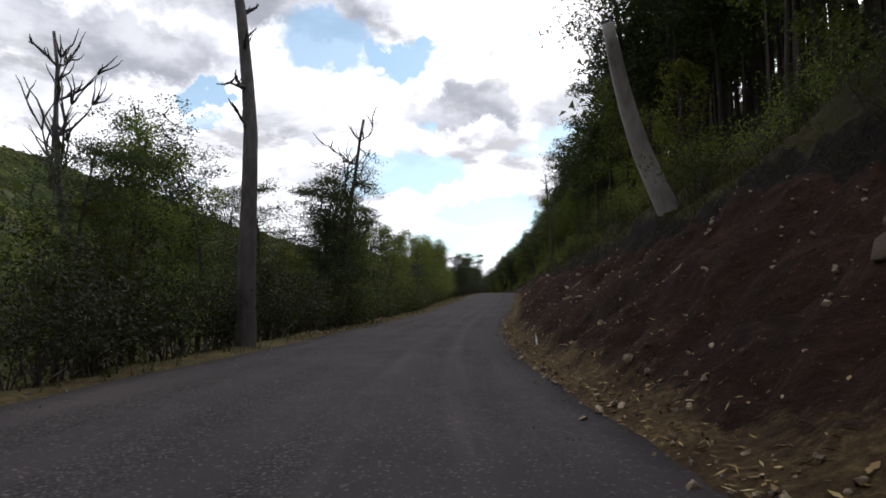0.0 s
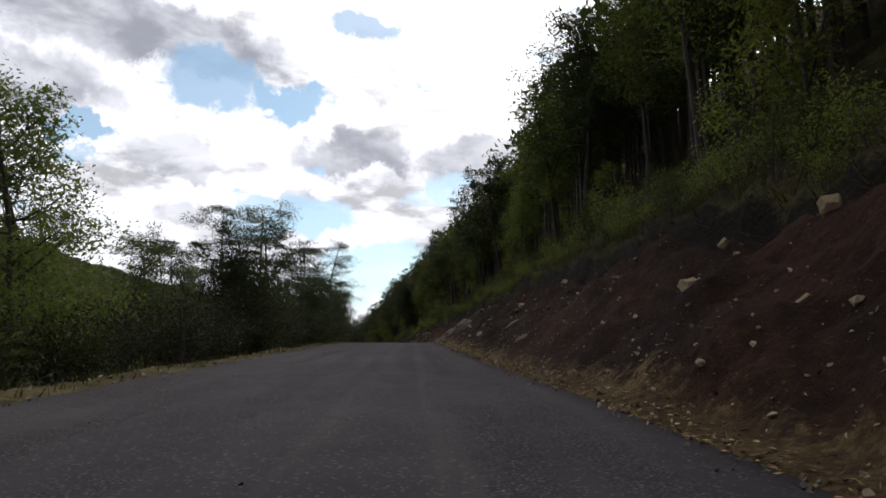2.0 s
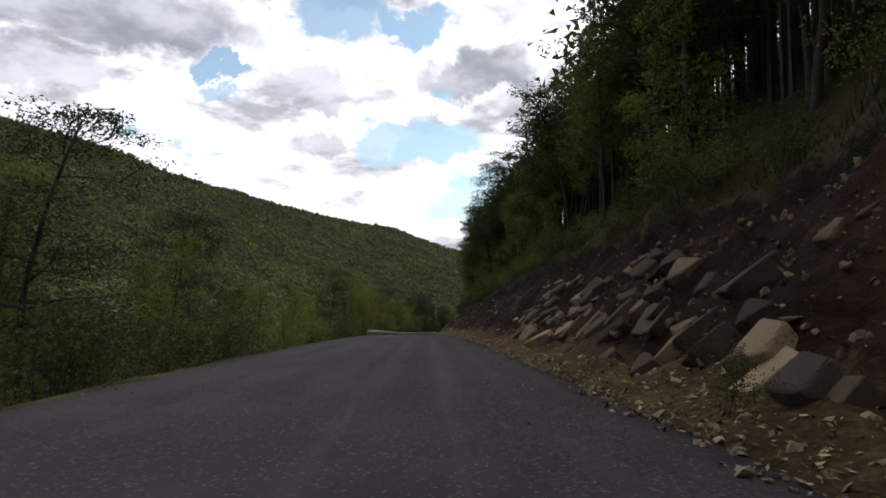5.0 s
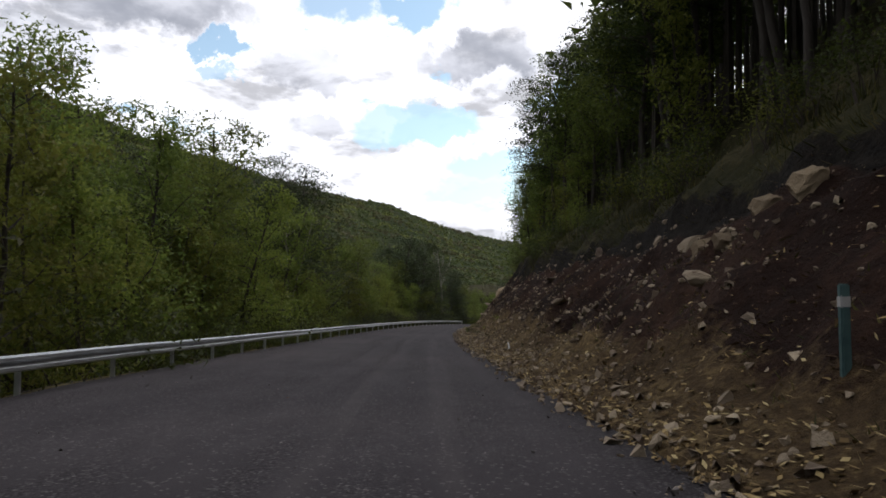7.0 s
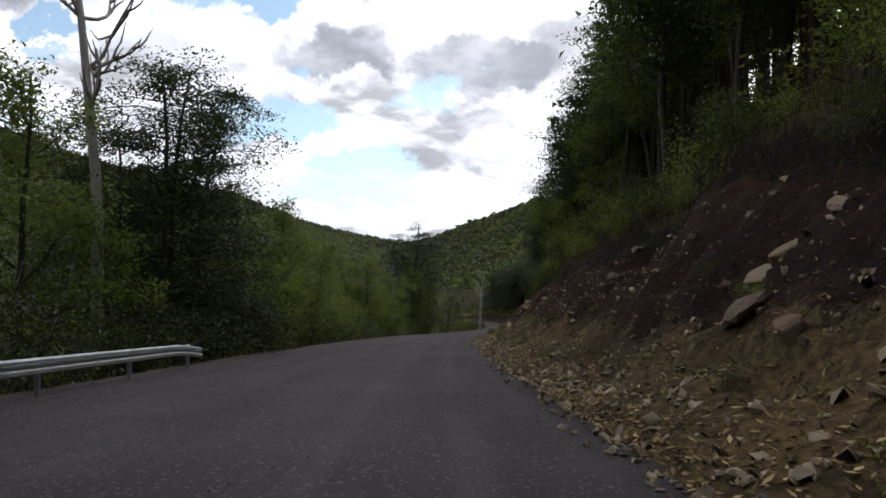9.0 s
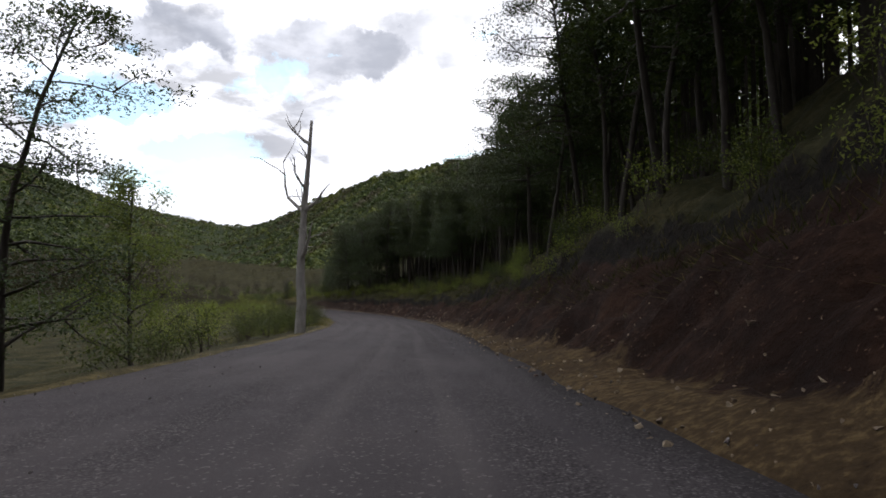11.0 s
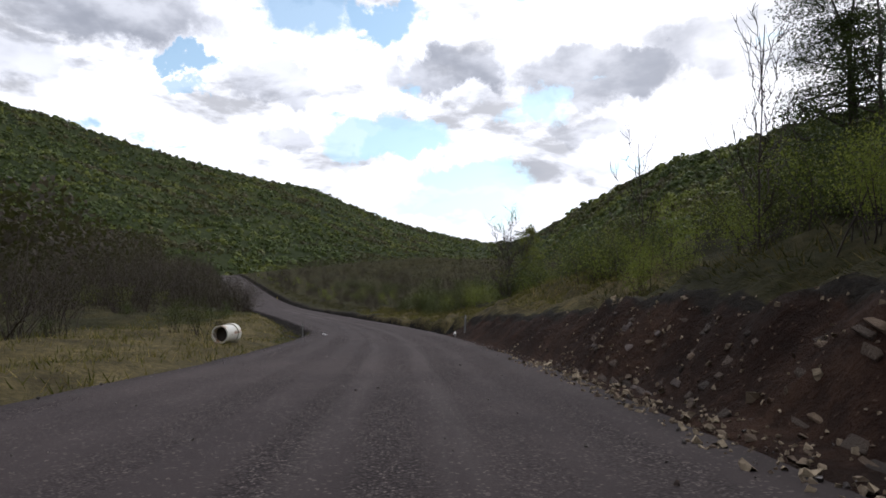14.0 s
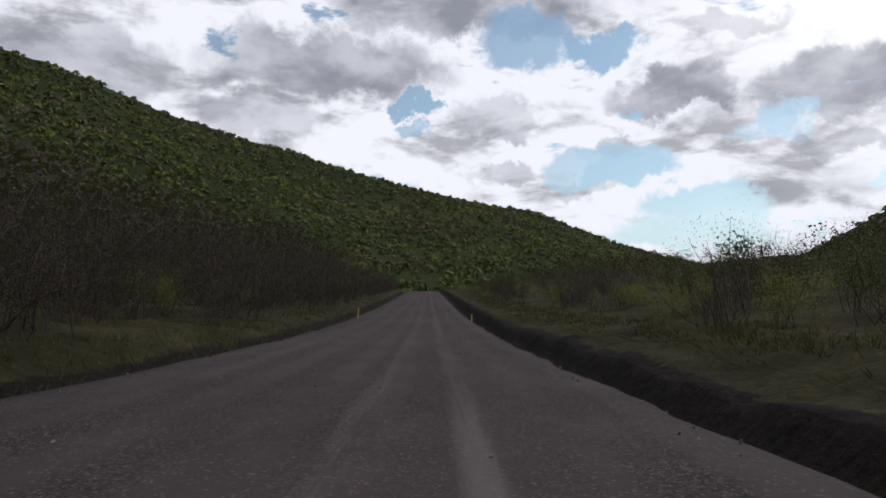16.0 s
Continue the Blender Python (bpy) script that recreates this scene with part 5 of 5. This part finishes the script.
def stake(s, u, tall, mat, label, dz=0.0):
    root = tagged(new("marker_post"), label, "marker post", "marker posts")
    bm = box_bm(0.055, 0.04, tall + 0.3, 0.008)
    bmesh.ops.translate(bm, vec=(0, 0, tall / 2 - 0.15), verts=bm.verts)
    part_bm("pole", bm, mat, root)
    bm = box_bm(0.059, 0.044, 0.07, 0.006)
    bmesh.ops.translate(bm, vec=(0, 0, tall - 0.10), verts=bm.verts)
    part_bm("band", bm, STAKE if mat is YELLOW else CONCRETE, root)
    root.matrix_basis = frame_at(s, u, dz) @ Euler((0, radians(rng.normal(0, 2)), 0)).to_matrix().to_4x4()


stake(14.622 * SEC, 3.5 * EYE, 0.62, STAKE, "weathered grey wooden marker post by the culvert")
stake(7.10 * SEC, 3.1 * EYE, 0.5, TEAL, "thin teal metal stake in the rubble at the bank")
stake(14.80 * SEC, -3.9 * EYE, 0.55, STAKE, "weathered grey wooden marker post by the verge", 0.1)
stake(16.95 * SEC, -4.9 * EYE, 0.5, YELLOW, "yellow marker post beside the gravel")
stake(16.95 * SEC, 2.8 * EYE, 0.5, YELLOW, "yellow marker post at the ditch")


def make_pipe():
    root = tagged(new("concrete_pipe"), "pale stained concrete culvert pipe lying on the grass", "pipe")
    r, wall, long, k = 0.25, 0.035, 0.72, 28
    rings = []
    for x, q in ((0, r), (0, r - wall), (long, r - wall), (long, r), (long - 0.14, r + 0.03), (long - 0.14, r)):
        rings.append([(x - long / 2, math.cos(a * 2 * math.pi / k) * q, math.sin(a * 2 * math.pi / k) * q) for a in range(k)])
    order = [0, 1, 2, 3]
    v = [p for i in order for p in rings[i]]
    f = [(i * k + j, i * k + (j + 1) % k, ((i + 1) % 4) * k + (j + 1) % k, ((i + 1) % 4) * k + j) for i in range(4) for j in range(k)]
    part("barrel", mesh_of("barrel", v, f, PIPE, smooth=False), root)
    v = [(x - long / 2, math.cos(a * 2 * math.pi / k) * q, math.sin(a * 2 * math.pi / k) * q) for x, q in ((long - 0.16, r + 0.002), (long - 0.16, r + 0.035), (long, r + 0.035), (long, r + 0.002)) for a in range(k)]
    part("socket_ring", mesh_of("socket_ring", v, f, PIPE), root)
    # added dark disc that stands in for the shade inside the barrel
    bm = bmesh.new()
    bmesh.ops.create_circle(bm, cap_ends=True, segments=k, radius=r - wall - 0.002)
    bmesh.ops.transform(bm, matrix=Matrix.Translation((-0.10, 0, 0)) @ Matrix.Rotation(radians(90), 4, "Y"), verts=bm.verts)
    bmesh.ops.solidify(bm, geom=bm.faces, thickness=0.06)
    part_bm("silt", bm, BARK, root, "dark disc added for the shade inside the pipe")
    root.matrix_basis = frame_at(14.53 * SEC, -6.1 * EYE, r - 0.03, 72)


make_pipe()

# ---- stones and debris ----
def stone_mesh(seed, long=1.4, flat=0.7, deep=0.15, mat=None, fine=2):
    g = np.random.default_rng(seed)
    bm = bmesh.new()
    bmesh.ops.create_icosphere(bm, subdivisions=fine, radius=0.5)
    cuts = g.normal(0, 1, (9, 3))
    cuts /= np.linalg.norm(cuts, axis=1, keepdims=True)
    reach = g.uniform(deep, 0.36, 9)
    for v in bm.verts:
        p = np.array(v.co)
        for c, r in zip(cuts, reach):
            d = p @ c - r
            if d > 0:
                p = p - c * d
        v.co = Vector((p + g.normal(0, 0.014, 3)) * [long, 1.0, flat]) * 1.2
    me = bpy.data.meshes.new("rock")
    bm.to_mesh(me)
    bm.free()
    me.materials.append(mat or ROCK)
    return me


STONES = [stone_mesh(40 + i, 1.0 + 0.2 * (i % 4), 0.55 + 0.1 * (i % 3)) for i in range(8)]
BLOCKS = [stone_mesh(60 + i, 1.1 + 0.25 * (i % 3), 0.5 + 0.15 * (i % 3), 0.12, BROWN_ROCK) for i in range(8)]
g = np.random.default_rng(77)


def boulder(t, out, size, label="pale angular boulder set in the red earth bank", dip=None):
    q = t * SEC
    _, er = edges(q)
    ob = new("boulder", (BLOCKS if dip is not None else STONES)[g.integers(8)])
    tagged(ob, label, "rock", "boulders in the bank")
    p = spot(q, float(er) + out * EYE)
    turn = Euler(tuple(g.uniform(-0.6, 0.6, 2)) + (g.uniform(0, 6.28),))
    if dip is not None:
        turn = Euler((g.normal(0.15, 0.15), g.normal(dip, 0.18), float(np.interp(q, STATION, HEAD)) + g.normal(0.5, 0.25)))
    ob.matrix_basis = Matrix.LocRotScale(p, turn, Vector((size * g.uniform(1.0, 1.6), size, size * g.uniform(0.6, 1.0))))


for t0, t1, m, lo, hi, a, b in ((-0.1, 3.0, 44, 0.15, 0.4, 0.8, 4.2), (3.0, 4.0, 16, 0.15, 0.45, 1.6, 4.8), (5.1, 7.0, 14, 0.15, 0.4, 1.0, 4.0), (7.0, 7.35, 8, 0.25, 0.5, 1.8, 4.0), (7.3, 8.5, 28, 0.2, 0.55, 1.0, 4.2), (8.5, 10.6, 27, 0.18, 0.42, 1.0, 4.4)):
    for _ in range(m):
        boulder(g.uniform(t0, t1), g.uniform(a, b), g.uniform(lo, hi) * g.uniform(0.6, 1.0))


def block_mesh(seed, mat, round_=0.04):
    """An angular block of bedrock with broken faces and slightly worn edges."""
    k = np.random.default_rng(seed)
    bm = bmesh.new()
    for x in (-0.5, 0.5):
        for y in (-0.5, 0.5):
            for z in (-0.5, 0.5):
                for _ in range(2):
                    bm.verts.new(Vector((x, y, z)) * 1.0 + Vector(k.uniform(-0.2, 0.2, 3)))
    bmesh.ops.convex_hull(bm, input=bm.verts)
    bmesh.ops.delete(bm, geom=[v for v in bm.verts if not v.link_faces], context="VERTS")
    bmesh.ops.bevel(bm, geom=bm.edges, offset=round_, segments=1, affect="EDGES", profile=0.6)
    me = bpy.data.meshes.new("rock")
    bm.to_mesh(me)
    bm.free()
    me.materials.append(mat)
    return me


BEDS = {mat: [block_mesh(150 + i, mat) for i in range(7)] for mat in (PALE_ROCK, BROWN_ROCK, MAUVE_ROCK, DARK_ROCK)}


def bed(t, out, long, wide, thick, up, along, mat, label, sink=0.0, root=None):
    """A block of bedrock whose long side runs so far up the slope and along the road."""
    q = t * SEC
    _, er = edges(q)
    h = float(np.interp(q, STATION, HEAD))
    ahead, right = Vector((-math.sin(h), math.cos(h), 0)), Vector((math.cos(h), math.sin(h), 0))
    slope = (right * 0.75 + Vector((0, 0, 0.66))).normalized()
    way = (slope * up + ahead * along + Vector(g.normal(0, 0.09, 3))).normalized()
    face = ((Vector((0, 0, 1)) * 0.75 - right * 0.66) + Vector(g.normal(0, 0.13, 3))).normalized()
    side = face.cross(way).normalized()
    face = way.cross(side)
    turn = Matrix((way, side, face)).transposed().to_4x4()
    p = spot(q, float(er) + out * EYE) - face * thick * sink
    if root:
        ob = part("block", BEDS[mat][g.integers(7)], root)
        p = p - root.location
    else:
        ob = tagged(new("boulder", BEDS[mat][g.integers(7)]), label, "rock", "boulders in the bank")
    ob.matrix_basis = Matrix.Translation(p) @ turn @ Matrix.Diagonal((long, wide, thick, 1))


def outcrop(t, out, label):
    q = t * SEC
    root = tagged(new("rock_outcrop"), label, "rock outcrop", "outcrops in the bank")
    root.location = spot(q, float(edges(q)[1]) + out * EYE)
    return root


# tilted beds of tan rock, with a blockier, darker stretch beyond and a jagged knot before them
root = outcrop(4.8, 3.0, "outcrop of tan rock in tilted broken beds")
for layer in range(15):
    t, o = 4.69 + layer * 0.0165, 1.8 + 0.5 * g.random()
    while o < 4.1:
        long = g.uniform(0.22, 0.62)
        bed(t - (o - 1.8) * 0.020 + g.normal(0, 0.004), o, long, g.uniform(0.14, 0.27), g.uniform(0.14, 0.34), 0.8, -0.55, (PALE_ROCK, BROWN_ROCK, BROWN_ROCK, DARK_ROCK)[g.integers(4)], "", 0.2, root)
        o += long * 0.85 / EYE
root = outcrop(5.2, 2.2, "fractured brown outcrop of blocky rock")
for _ in range(150):
    t = 4.90 + 0.66 * g.random() ** 1.3
    bed(t, g.uniform(0.9, 3.5), g.uniform(0.2, 0.5), g.uniform(0.16, 0.34), g.uniform(0.2, 0.36), 1.0, g.normal(-0.1, 0.25), (DARK_ROCK, BROWN_ROCK, BROWN_ROCK, DARK_ROCK, PALE_ROCK)[g.integers(5)], "", 0.1, root)
root = outcrop(4.36, 3.4, "jagged brown knot of rock high in the bank")
for _ in range(150):
    bed(g.uniform(4.15, 4.45), g.uniform(1.7, 4.4), g.uniform(0.22, 0.55), g.uniform(0.16, 0.36), g.uniform(0.18, 0.36), 0.9, g.normal(-0.2, 0.4), (DARK_ROCK, BROWN_ROCK, DARK_ROCK, MAUVE_ROCK, DARK_ROCK)[g.integers(5)], "", 0.15, root)
root = outcrop(3.3, 2.5, "smooth greyish-mauve bedrock showing through the bank")
for _ in range(70):
    t = g.uniform(3.10, 3.47)
    bed(t, g.uniform(1.4, 3.5), g.uniform(0.3, 0.9), g.uniform(0.2, 0.5), g.uniform(0.16, 0.28), 0.9, -0.4, MAUVE_ROCK, "", 0.3, root)
root = outcrop(13.8, 0.8, "low ledge of pale layered rock along the bank foot")
for _ in range(290):
    t = g.uniform(13.36, 14.28)
    bed(t, 0.35 + 1.0 * g.random() ** 1.4, g.uniform(0.08, 0.26), g.uniform(0.04, 0.09), g.uniform(0.05, 0.10), 0.15, 1.0, (DARK_ROCK, MAUVE_ROCK, DARK_ROCK, BROWN_ROCK, DARK_ROCK)[g.integers(5)], "", 0.42, root)
for t0, t1, m, a, b in ((12.45, 12.80, 22, 0.7, 1.9), (13.0, 13.4, 14, 0.5, 1.7), (7.75, 8.5, 30, 1.8, 4.0), (8.9, 10.3, 14, 1.8, 4.0), (0.0, 2.9, 18, 1.2, 4.0)):
    for _ in range(m):
        k = g.uniform(0.10, 0.26) * (0.6 if t0 > 12 else 1.0)
        bed(g.uniform(t0, t1), g.uniform(a, b), k * g.uniform(1.0, 1.4 if t0 > 12 else 1.8), k, k * g.uniform(0.5, 0.9), 0.8, g.normal(-0.4, 0.4), PALE_ROCK if g.random() < 0.35 else BROWN_ROCK, "angular brown stone set in the earth bank", 0.15)
# loose stones at the foot
for t, out, k, mat in ((8.125, 0.35, 0.16, PALE_ROCK), (8.135, 0.5, 0.13, PALE_ROCK), (8.11, 0.9, 0.14, PALE_ROCK), (8.12, 0.3, 0.12, BROWN_ROCK), (9.12, 1.6, 0.16, BROWN_ROCK), (9.63, 1.4, 0.16, PALE_ROCK), (4.84, 0.1, 0.34, BROWN_ROCK), (3.22, 0.15, 0.22, PALE_ROCK), (1.85, 0.1, 0.18, PALE_ROCK), (14.02, 0.2, 0.14, PALE_ROCK)):
    bed(t, out, k * 1.6, k, k * 0.8, 0.2, 1.0, mat, "loose tan stone lying at the foot of the bank")


def slab(t, out, long, wide, thick, lean, label):
    """A flat rock lying against the bank, its long side up the slope."""
    q = t * SEC
    _, er = edges(q)
    h = float(np.interp(q, STATION, HEAD))
    ahead = Vector((-math.sin(h), math.cos(h), 0))
    up = (Vector((math.cos(h), math.sin(h), 0)) * 0.66 + Vector((0, 0, 0.75)) + ahead * lean).normalized()
    face = up.cross(ahead).normalized()
    turn = Matrix((up, face.cross(up), face)).transposed().to_4x4()
    ob = tagged(new("boulder", SLAB), label, "rock", "boulders in the bank")
    proud = 0.14 if long > 1 else 0.04
    ob.matrix_basis = Matrix.Translation(spot(q, float(er) + out * EYE) + face * proud) @ turn @ Matrix.Diagonal((long, wide, thick, 1))


SLAB = stone_mesh(93, 1.0, 1.0, 0.22, PALE_ROCK, 3)
slab(8.19, 3.4, 1.25, 0.85, 0.5, 0.15, "large pale slab of rock jutting from the bank")
slab(8.16, 2.9, 0.6, 0.4, 0.25, -0.1, "brown slab of rock below a larger one")
slab(8.21, 3.3, 0.55, 0.4, 0.3, 0.3, "brown slab of rock under the bank top")
for t, out, long, wide in ((7.20, 3.3, 0.46, 0.36), (7.185, 3.5, 0.55, 0.42), (7.235, 3.1, 0.42, 0.3), (7.21, 2.9, 0.3, 0.24), (9.68, 3.3, 0.36, 0.3), (9.66, 2.35, 0.36, 0.3), (9.73, 2.7, 0.3, 0.2), (2.23, 2.25, 0.36, 0.3), (2.2, 3.85, 0.36, 0.2), (2.66, 3.3, 0.3, 0.24), (8.62, 3.5, 0.3, 0.2), (8.6, 3.9, 0.36, 0.24), (1.64, 1.8, 0.34, 0.28)):
    slab(t, out, long, wide, 0.26, g.uniform(-0.3, 0.4), "pale block of rock set in the earth bank")
slab(1.24, 3.55, 0.34, 0.26, 0.24, 0.1, "pale block of rock high in the earth bank")


def stones_stuff():
    """Broken stone and straw along the foot of the bank, past counting."""
    unit = np.array([(x, y, z) for z in (-1, 1) for x, y in ((-1, -1), (1, -1), (1, 1), (-1, 1))]) * 0.5 * [1, 1, 1]
    unit[4:, :2] *= 0.6
    tri = np.array([(4, 5, 6, 7), (0, 1, 5, 4), (1, 2, 6, 5), (2, 3, 7, 6), (3, 0, 4, 7)])
    rough = []
    for i in range(6):
        me = stone_mesh(120 + i, 1.0 + 0.2 * (i % 3), 0.6 + 0.15 * (i % 2), 0.14, None, 1)
        rough.append((np.array([v.co for v in me.vertices]) * 0.9, np.array([f.vertices for f in me.polygons])))
        bpy.data.meshes.remove(me)
    V, F, M, n = [], [], [], 0
    # seconds from, to, how many, mean size, least size, share strewn along the foot
    for t0, t1, m, mean, least, foot in ((-0.2, 14.4, 10000, 0.016, 0.010, 0.45), (6.4, 9.9, 8500, 0.026, 0.014, 0.6), (-0.2, 10.6, 3000, 0.030, 0.034, 0.10), (3.9, 5.2, 2400, 0.02, 0.014, 0.6), (4.15, 4.45, 420, 0.05, 0.05, 0.0), (4.68, 5.4, 900, 0.05, 0.05, 0.0), (7.9, 8.4, 260, 0.05, 0.05, 0.0), (7.2, 8.7, 1300, 0.040, 0.036, 0.1), (9.0, 10.3, 600, 0.026, 0.03, 0.1), (-0.1, 3.4, 700, 0.03, 0.034, 0.05), (12.4, 13.5, 160, 0.024, 0.03, 0.05), (12.0, 14.3, 1500, 0.02, 0.018, 0.4), (13.36, 14.3, 1800, 0.012, 0.014, 0.5), (0.5, 3.4, 1200, 0.02, 0.012, -1), (-0.1, 17.0, 7000, 0.006, 0.006, -2), (-0.1, 17.0, 6000, 0.008, 0.008, -3)):
        t = g.uniform(t0, t1, m)
        el, er = edges(t * SEC)
        if foot < -1:
            edge = g.normal(0, 0.16, m)
            u = g.uniform(0, 1, m) * (el + er) - el if foot == -2 else np.where(g.random(m) < 0.5, er + edge, -el - edge)
            p = ground(t * SEC, u) + [0, 0, 0.01]
        elif foot < 0:
            out = g.uniform(0, 1, m) * np.interp(t, VERGE_T, VERGE) * EYE
            p = ground(t * SEC, -el - out)
        else:
            out = np.where(g.random(m) < foot, g.exponential(0.8, m), g.uniform(1.7 if foot == 0 else 0, 4.4, m))
            out = (out * np.interp(t, [0, 10.8, 12, 14.4], [1, 1, 0.45, 0.45]) - g.uniform(0.05, 0.40, m)) * EYE
            p = ground(t * SEC, er + out)
        size = np.minimum(g.exponential(mean, m), mean * 2.2) + least
        p[:, 2] += size * 0.2
        turn = g.normal(0, 1, (m, 3, 3))
        turn = np.linalg.qr(turn)[0]
        if least >= 0.03:
            for shape, faces in rough:
                mine = np.arange(m) % 6 == len(F) % 6
                q = shape[None] * g.uniform(0.7, 1.4, (mine.sum(), 1, 3)) @ turn[mine] * size[mine, None, None] + p[mine][:, None]
                V.append(q.reshape(-1, 3))
                F.append((faces[None] + (np.arange(mine.sum()) * len(shape))[:, None, None]).reshape(-1, 3) + n)
                M += [int(foot == 0)] * (mine.sum() * len(faces))
                n += mine.sum() * len(shape)
            continue
        v = ((unit[None] + g.uniform(-0.3, 0.3, (m, 8, 3))) * g.uniform(0.5, 1.35, (m, 1, 3))) @ turn * size[:, None, None] + p[:, None]
        V.append(v.reshape(-1, 3))
        F.append((tri[None] + (np.arange(m) * 8)[:, None, None]).reshape(-1, 4) + n)
        M += [2 if foot < -1 else int(foot == 0)] * (m * 5)
        n += m * 8
    tagged(new("rubble", mesh_of("rubble", np.concatenate(V), [tuple(f) for block in F for f in block.tolist()], [ROCK, BROWN_ROCK, PEBBLE], M)), "broken stones scattered over the earth bank", "rubble", kind="stuff")
    # straw and dead leaves
    m = 84000
    t = np.where(g.random(m) < 0.55, g.uniform(-0.2, 10.8, m), g.uniform(6.7, 10.3, m))
    out = g.exponential(np.interp(t, [6.0, 6.8, 9.6, 10.1], [0.7, 1.15, 1.0, 0.45])) * EYE - 0.05
    _, er = edges(t * SEC)
    p = ground(t * SEC, er + out) + [0, 0, 0.015]
    a = g.normal(0, 1, (m, 3)) * [1, 1, 0.35]
    a /= np.linalg.norm(a, axis=1, keepdims=True)
    b = np.cross(a, [0, 0, 1.0]) + g.normal(0, 0.3, (m, 3))
    k, w = g.uniform(0.012, 0.046, (m, 1)), g.uniform(0.005, 0.016, (m, 1))
    v = np.stack([p - a * k, p - b * w, p + a * k, p + b * w], 1)
    tagged(new("debris", mesh_of("debris", v.reshape(-1, 3), np.arange(m * 4).reshape(-1, 4), STRAW)), "dry straw and dead leaves along the foot of the bank", "debris", kind="stuff")


def grass_stuff():
    rows = ((-0.2, 4.6, -1, 0.1, 4.2, 14000), (6.5, 10.6, -1, 0.1, 1.5, 6000), (12.0, 15.4, -1, 0.3, 8.0, 30000), (15.4, 18.0, -1, 0.3, 3.0, 9000), (-0.2, 10.8, 1, 4.2, 6.0, 52000), (11.0, 14.4, 1, 2.1, 4.0, 22000), (14.4, 15.6, 1, 2.4, 5.5, 26000), (15.6, 18.0, 1, 2.4, 5.0, 16000), (7.0, 10.3, 1, 0.8, 2.8, 6000))
    V, M = [], []
    for t0, t1, side, near, far, m in rows:
        t = g.uniform(t0, t1, m)
        out = g.uniform(near, far, m) * EYE
        keep = rough_field(t * 30, out * 3) > -0.5
        t, out = t[keep], out[keep]
        el, er = edges(t * SEC)
        p = ground(t * SEC, er + out if side > 0 else -el - out)
        n = len(p)
        a = g.random(n) * 6.283
        w = np.stack([np.cos(a), np.sin(a), 0 * a], -1) * g.uniform(0.006, 0.014, (n, 1))
        tip = g.normal(0, 0.07, (n, 3))
        tip[:, 2] = g.uniform(0.05, 0.19, n) * (2.0 if near > 4 else 0.45 if far == 2.8 else 1.1 if side > 0 else 1.0)
        lean = np.clip(near + 0.9 - out / EYE, 0, 1) * (near > 2)      # blades at the lip hang over the bank
        h = np.interp(t * SEC, STATION, HEAD)
        tip[:, 0] -= np.cos(h) * lean * 0.22
        tip[:, 1] -= np.sin(h) * lean * 0.22
        tip[:, 2] *= 1 - 0.75 * lean
        V.append(np.stack([p - w, p + w, p + tip], 1).reshape(-1, 3))
        M += [int(11 < t0 < 15)] * n
    v = np.concatenate(V)
    tagged(new("grass", mesh_of("grass", v, np.arange(len(v)).reshape(-1, 3), [BLADES, MEADOW], M)), "tufts of dull green and straw-coloured grass", "grass", kind="stuff")


stones_stuff()
grass_stuff()


def fallen(t0, u0, t1, u1, thick, mat, name, label, wander=0.05, forks=2):
    """A branch or plank lying on the bank between two places."""
    a, b = np.array(spot(t0 * SEC, u0 * EYE)), np.array(spot(t1 * SEC, u1 * EYE))
    a, b = a + [0, 0, thick * 0.9], b + [0, 0, thick * 0.9]
    L = Limbs()
    long = np.linalg.norm(b - a)
    mid = [a + (b - a) * f + np.append(g.normal(0, wander * long * 0.3, 2), 0) * (0 < f < 1) for f in np.linspace(0, 1, 6)]
    L.add(mid, np.linspace(thick, thick * (0.45 if forks else 0.95), 6), 6 if forks else 4)
    for i in range(forks):
        q = mid[2 + i]
        w = (b - a) / long + g.normal(0, 0.4, 3) + [0, 0, 0.25]
        L.add(bent(g, q, w / np.linalg.norm(w), long * 0.25, 4, 0.15), np.linspace(thick * 0.5, thick * 0.15, 5), 4)
    tagged(new(name, L.mesh(name, mat)), label, "branch" if forks else "plank")


fallen(4.62, 3.6, 4.70, 4.3, 0.02, GREYBARK, "fallen_branch", "grey fallen branch lying on stony debris")
fallen(1.17, 3.1, 1.12, 4.0, 0.026, GREYBARK, "fallen_branch", "grey fallen branch lying on the earth bank")
fallen(13.60, 2.75, 13.64, 3.2, 0.014, PALE, "fallen_branch", "pale dead root lying on the bank foot")
fallen(7.37, 2.3, 7.41, 2.5, 0.02, CONCRETE, "plank", "pale plank lying at the foot of the bank", 0.0, 0)
fallen(0.38, 2.5, 0.42, 2.65, 0.022, CONCRETE, "plank", "pale plank lying in the debris", 0.0, 0)
fallen(8.80, 3.15, 8.83, 3.3, 0.03, CONCRETE, "plank", "pale plank lying on the debris", 0.0, 0)
fallen(3.08, 2.3, 3.10, 2.75, 0.04, BARK, "fallen_branch", "dark fallen branch lying in dead leaves")
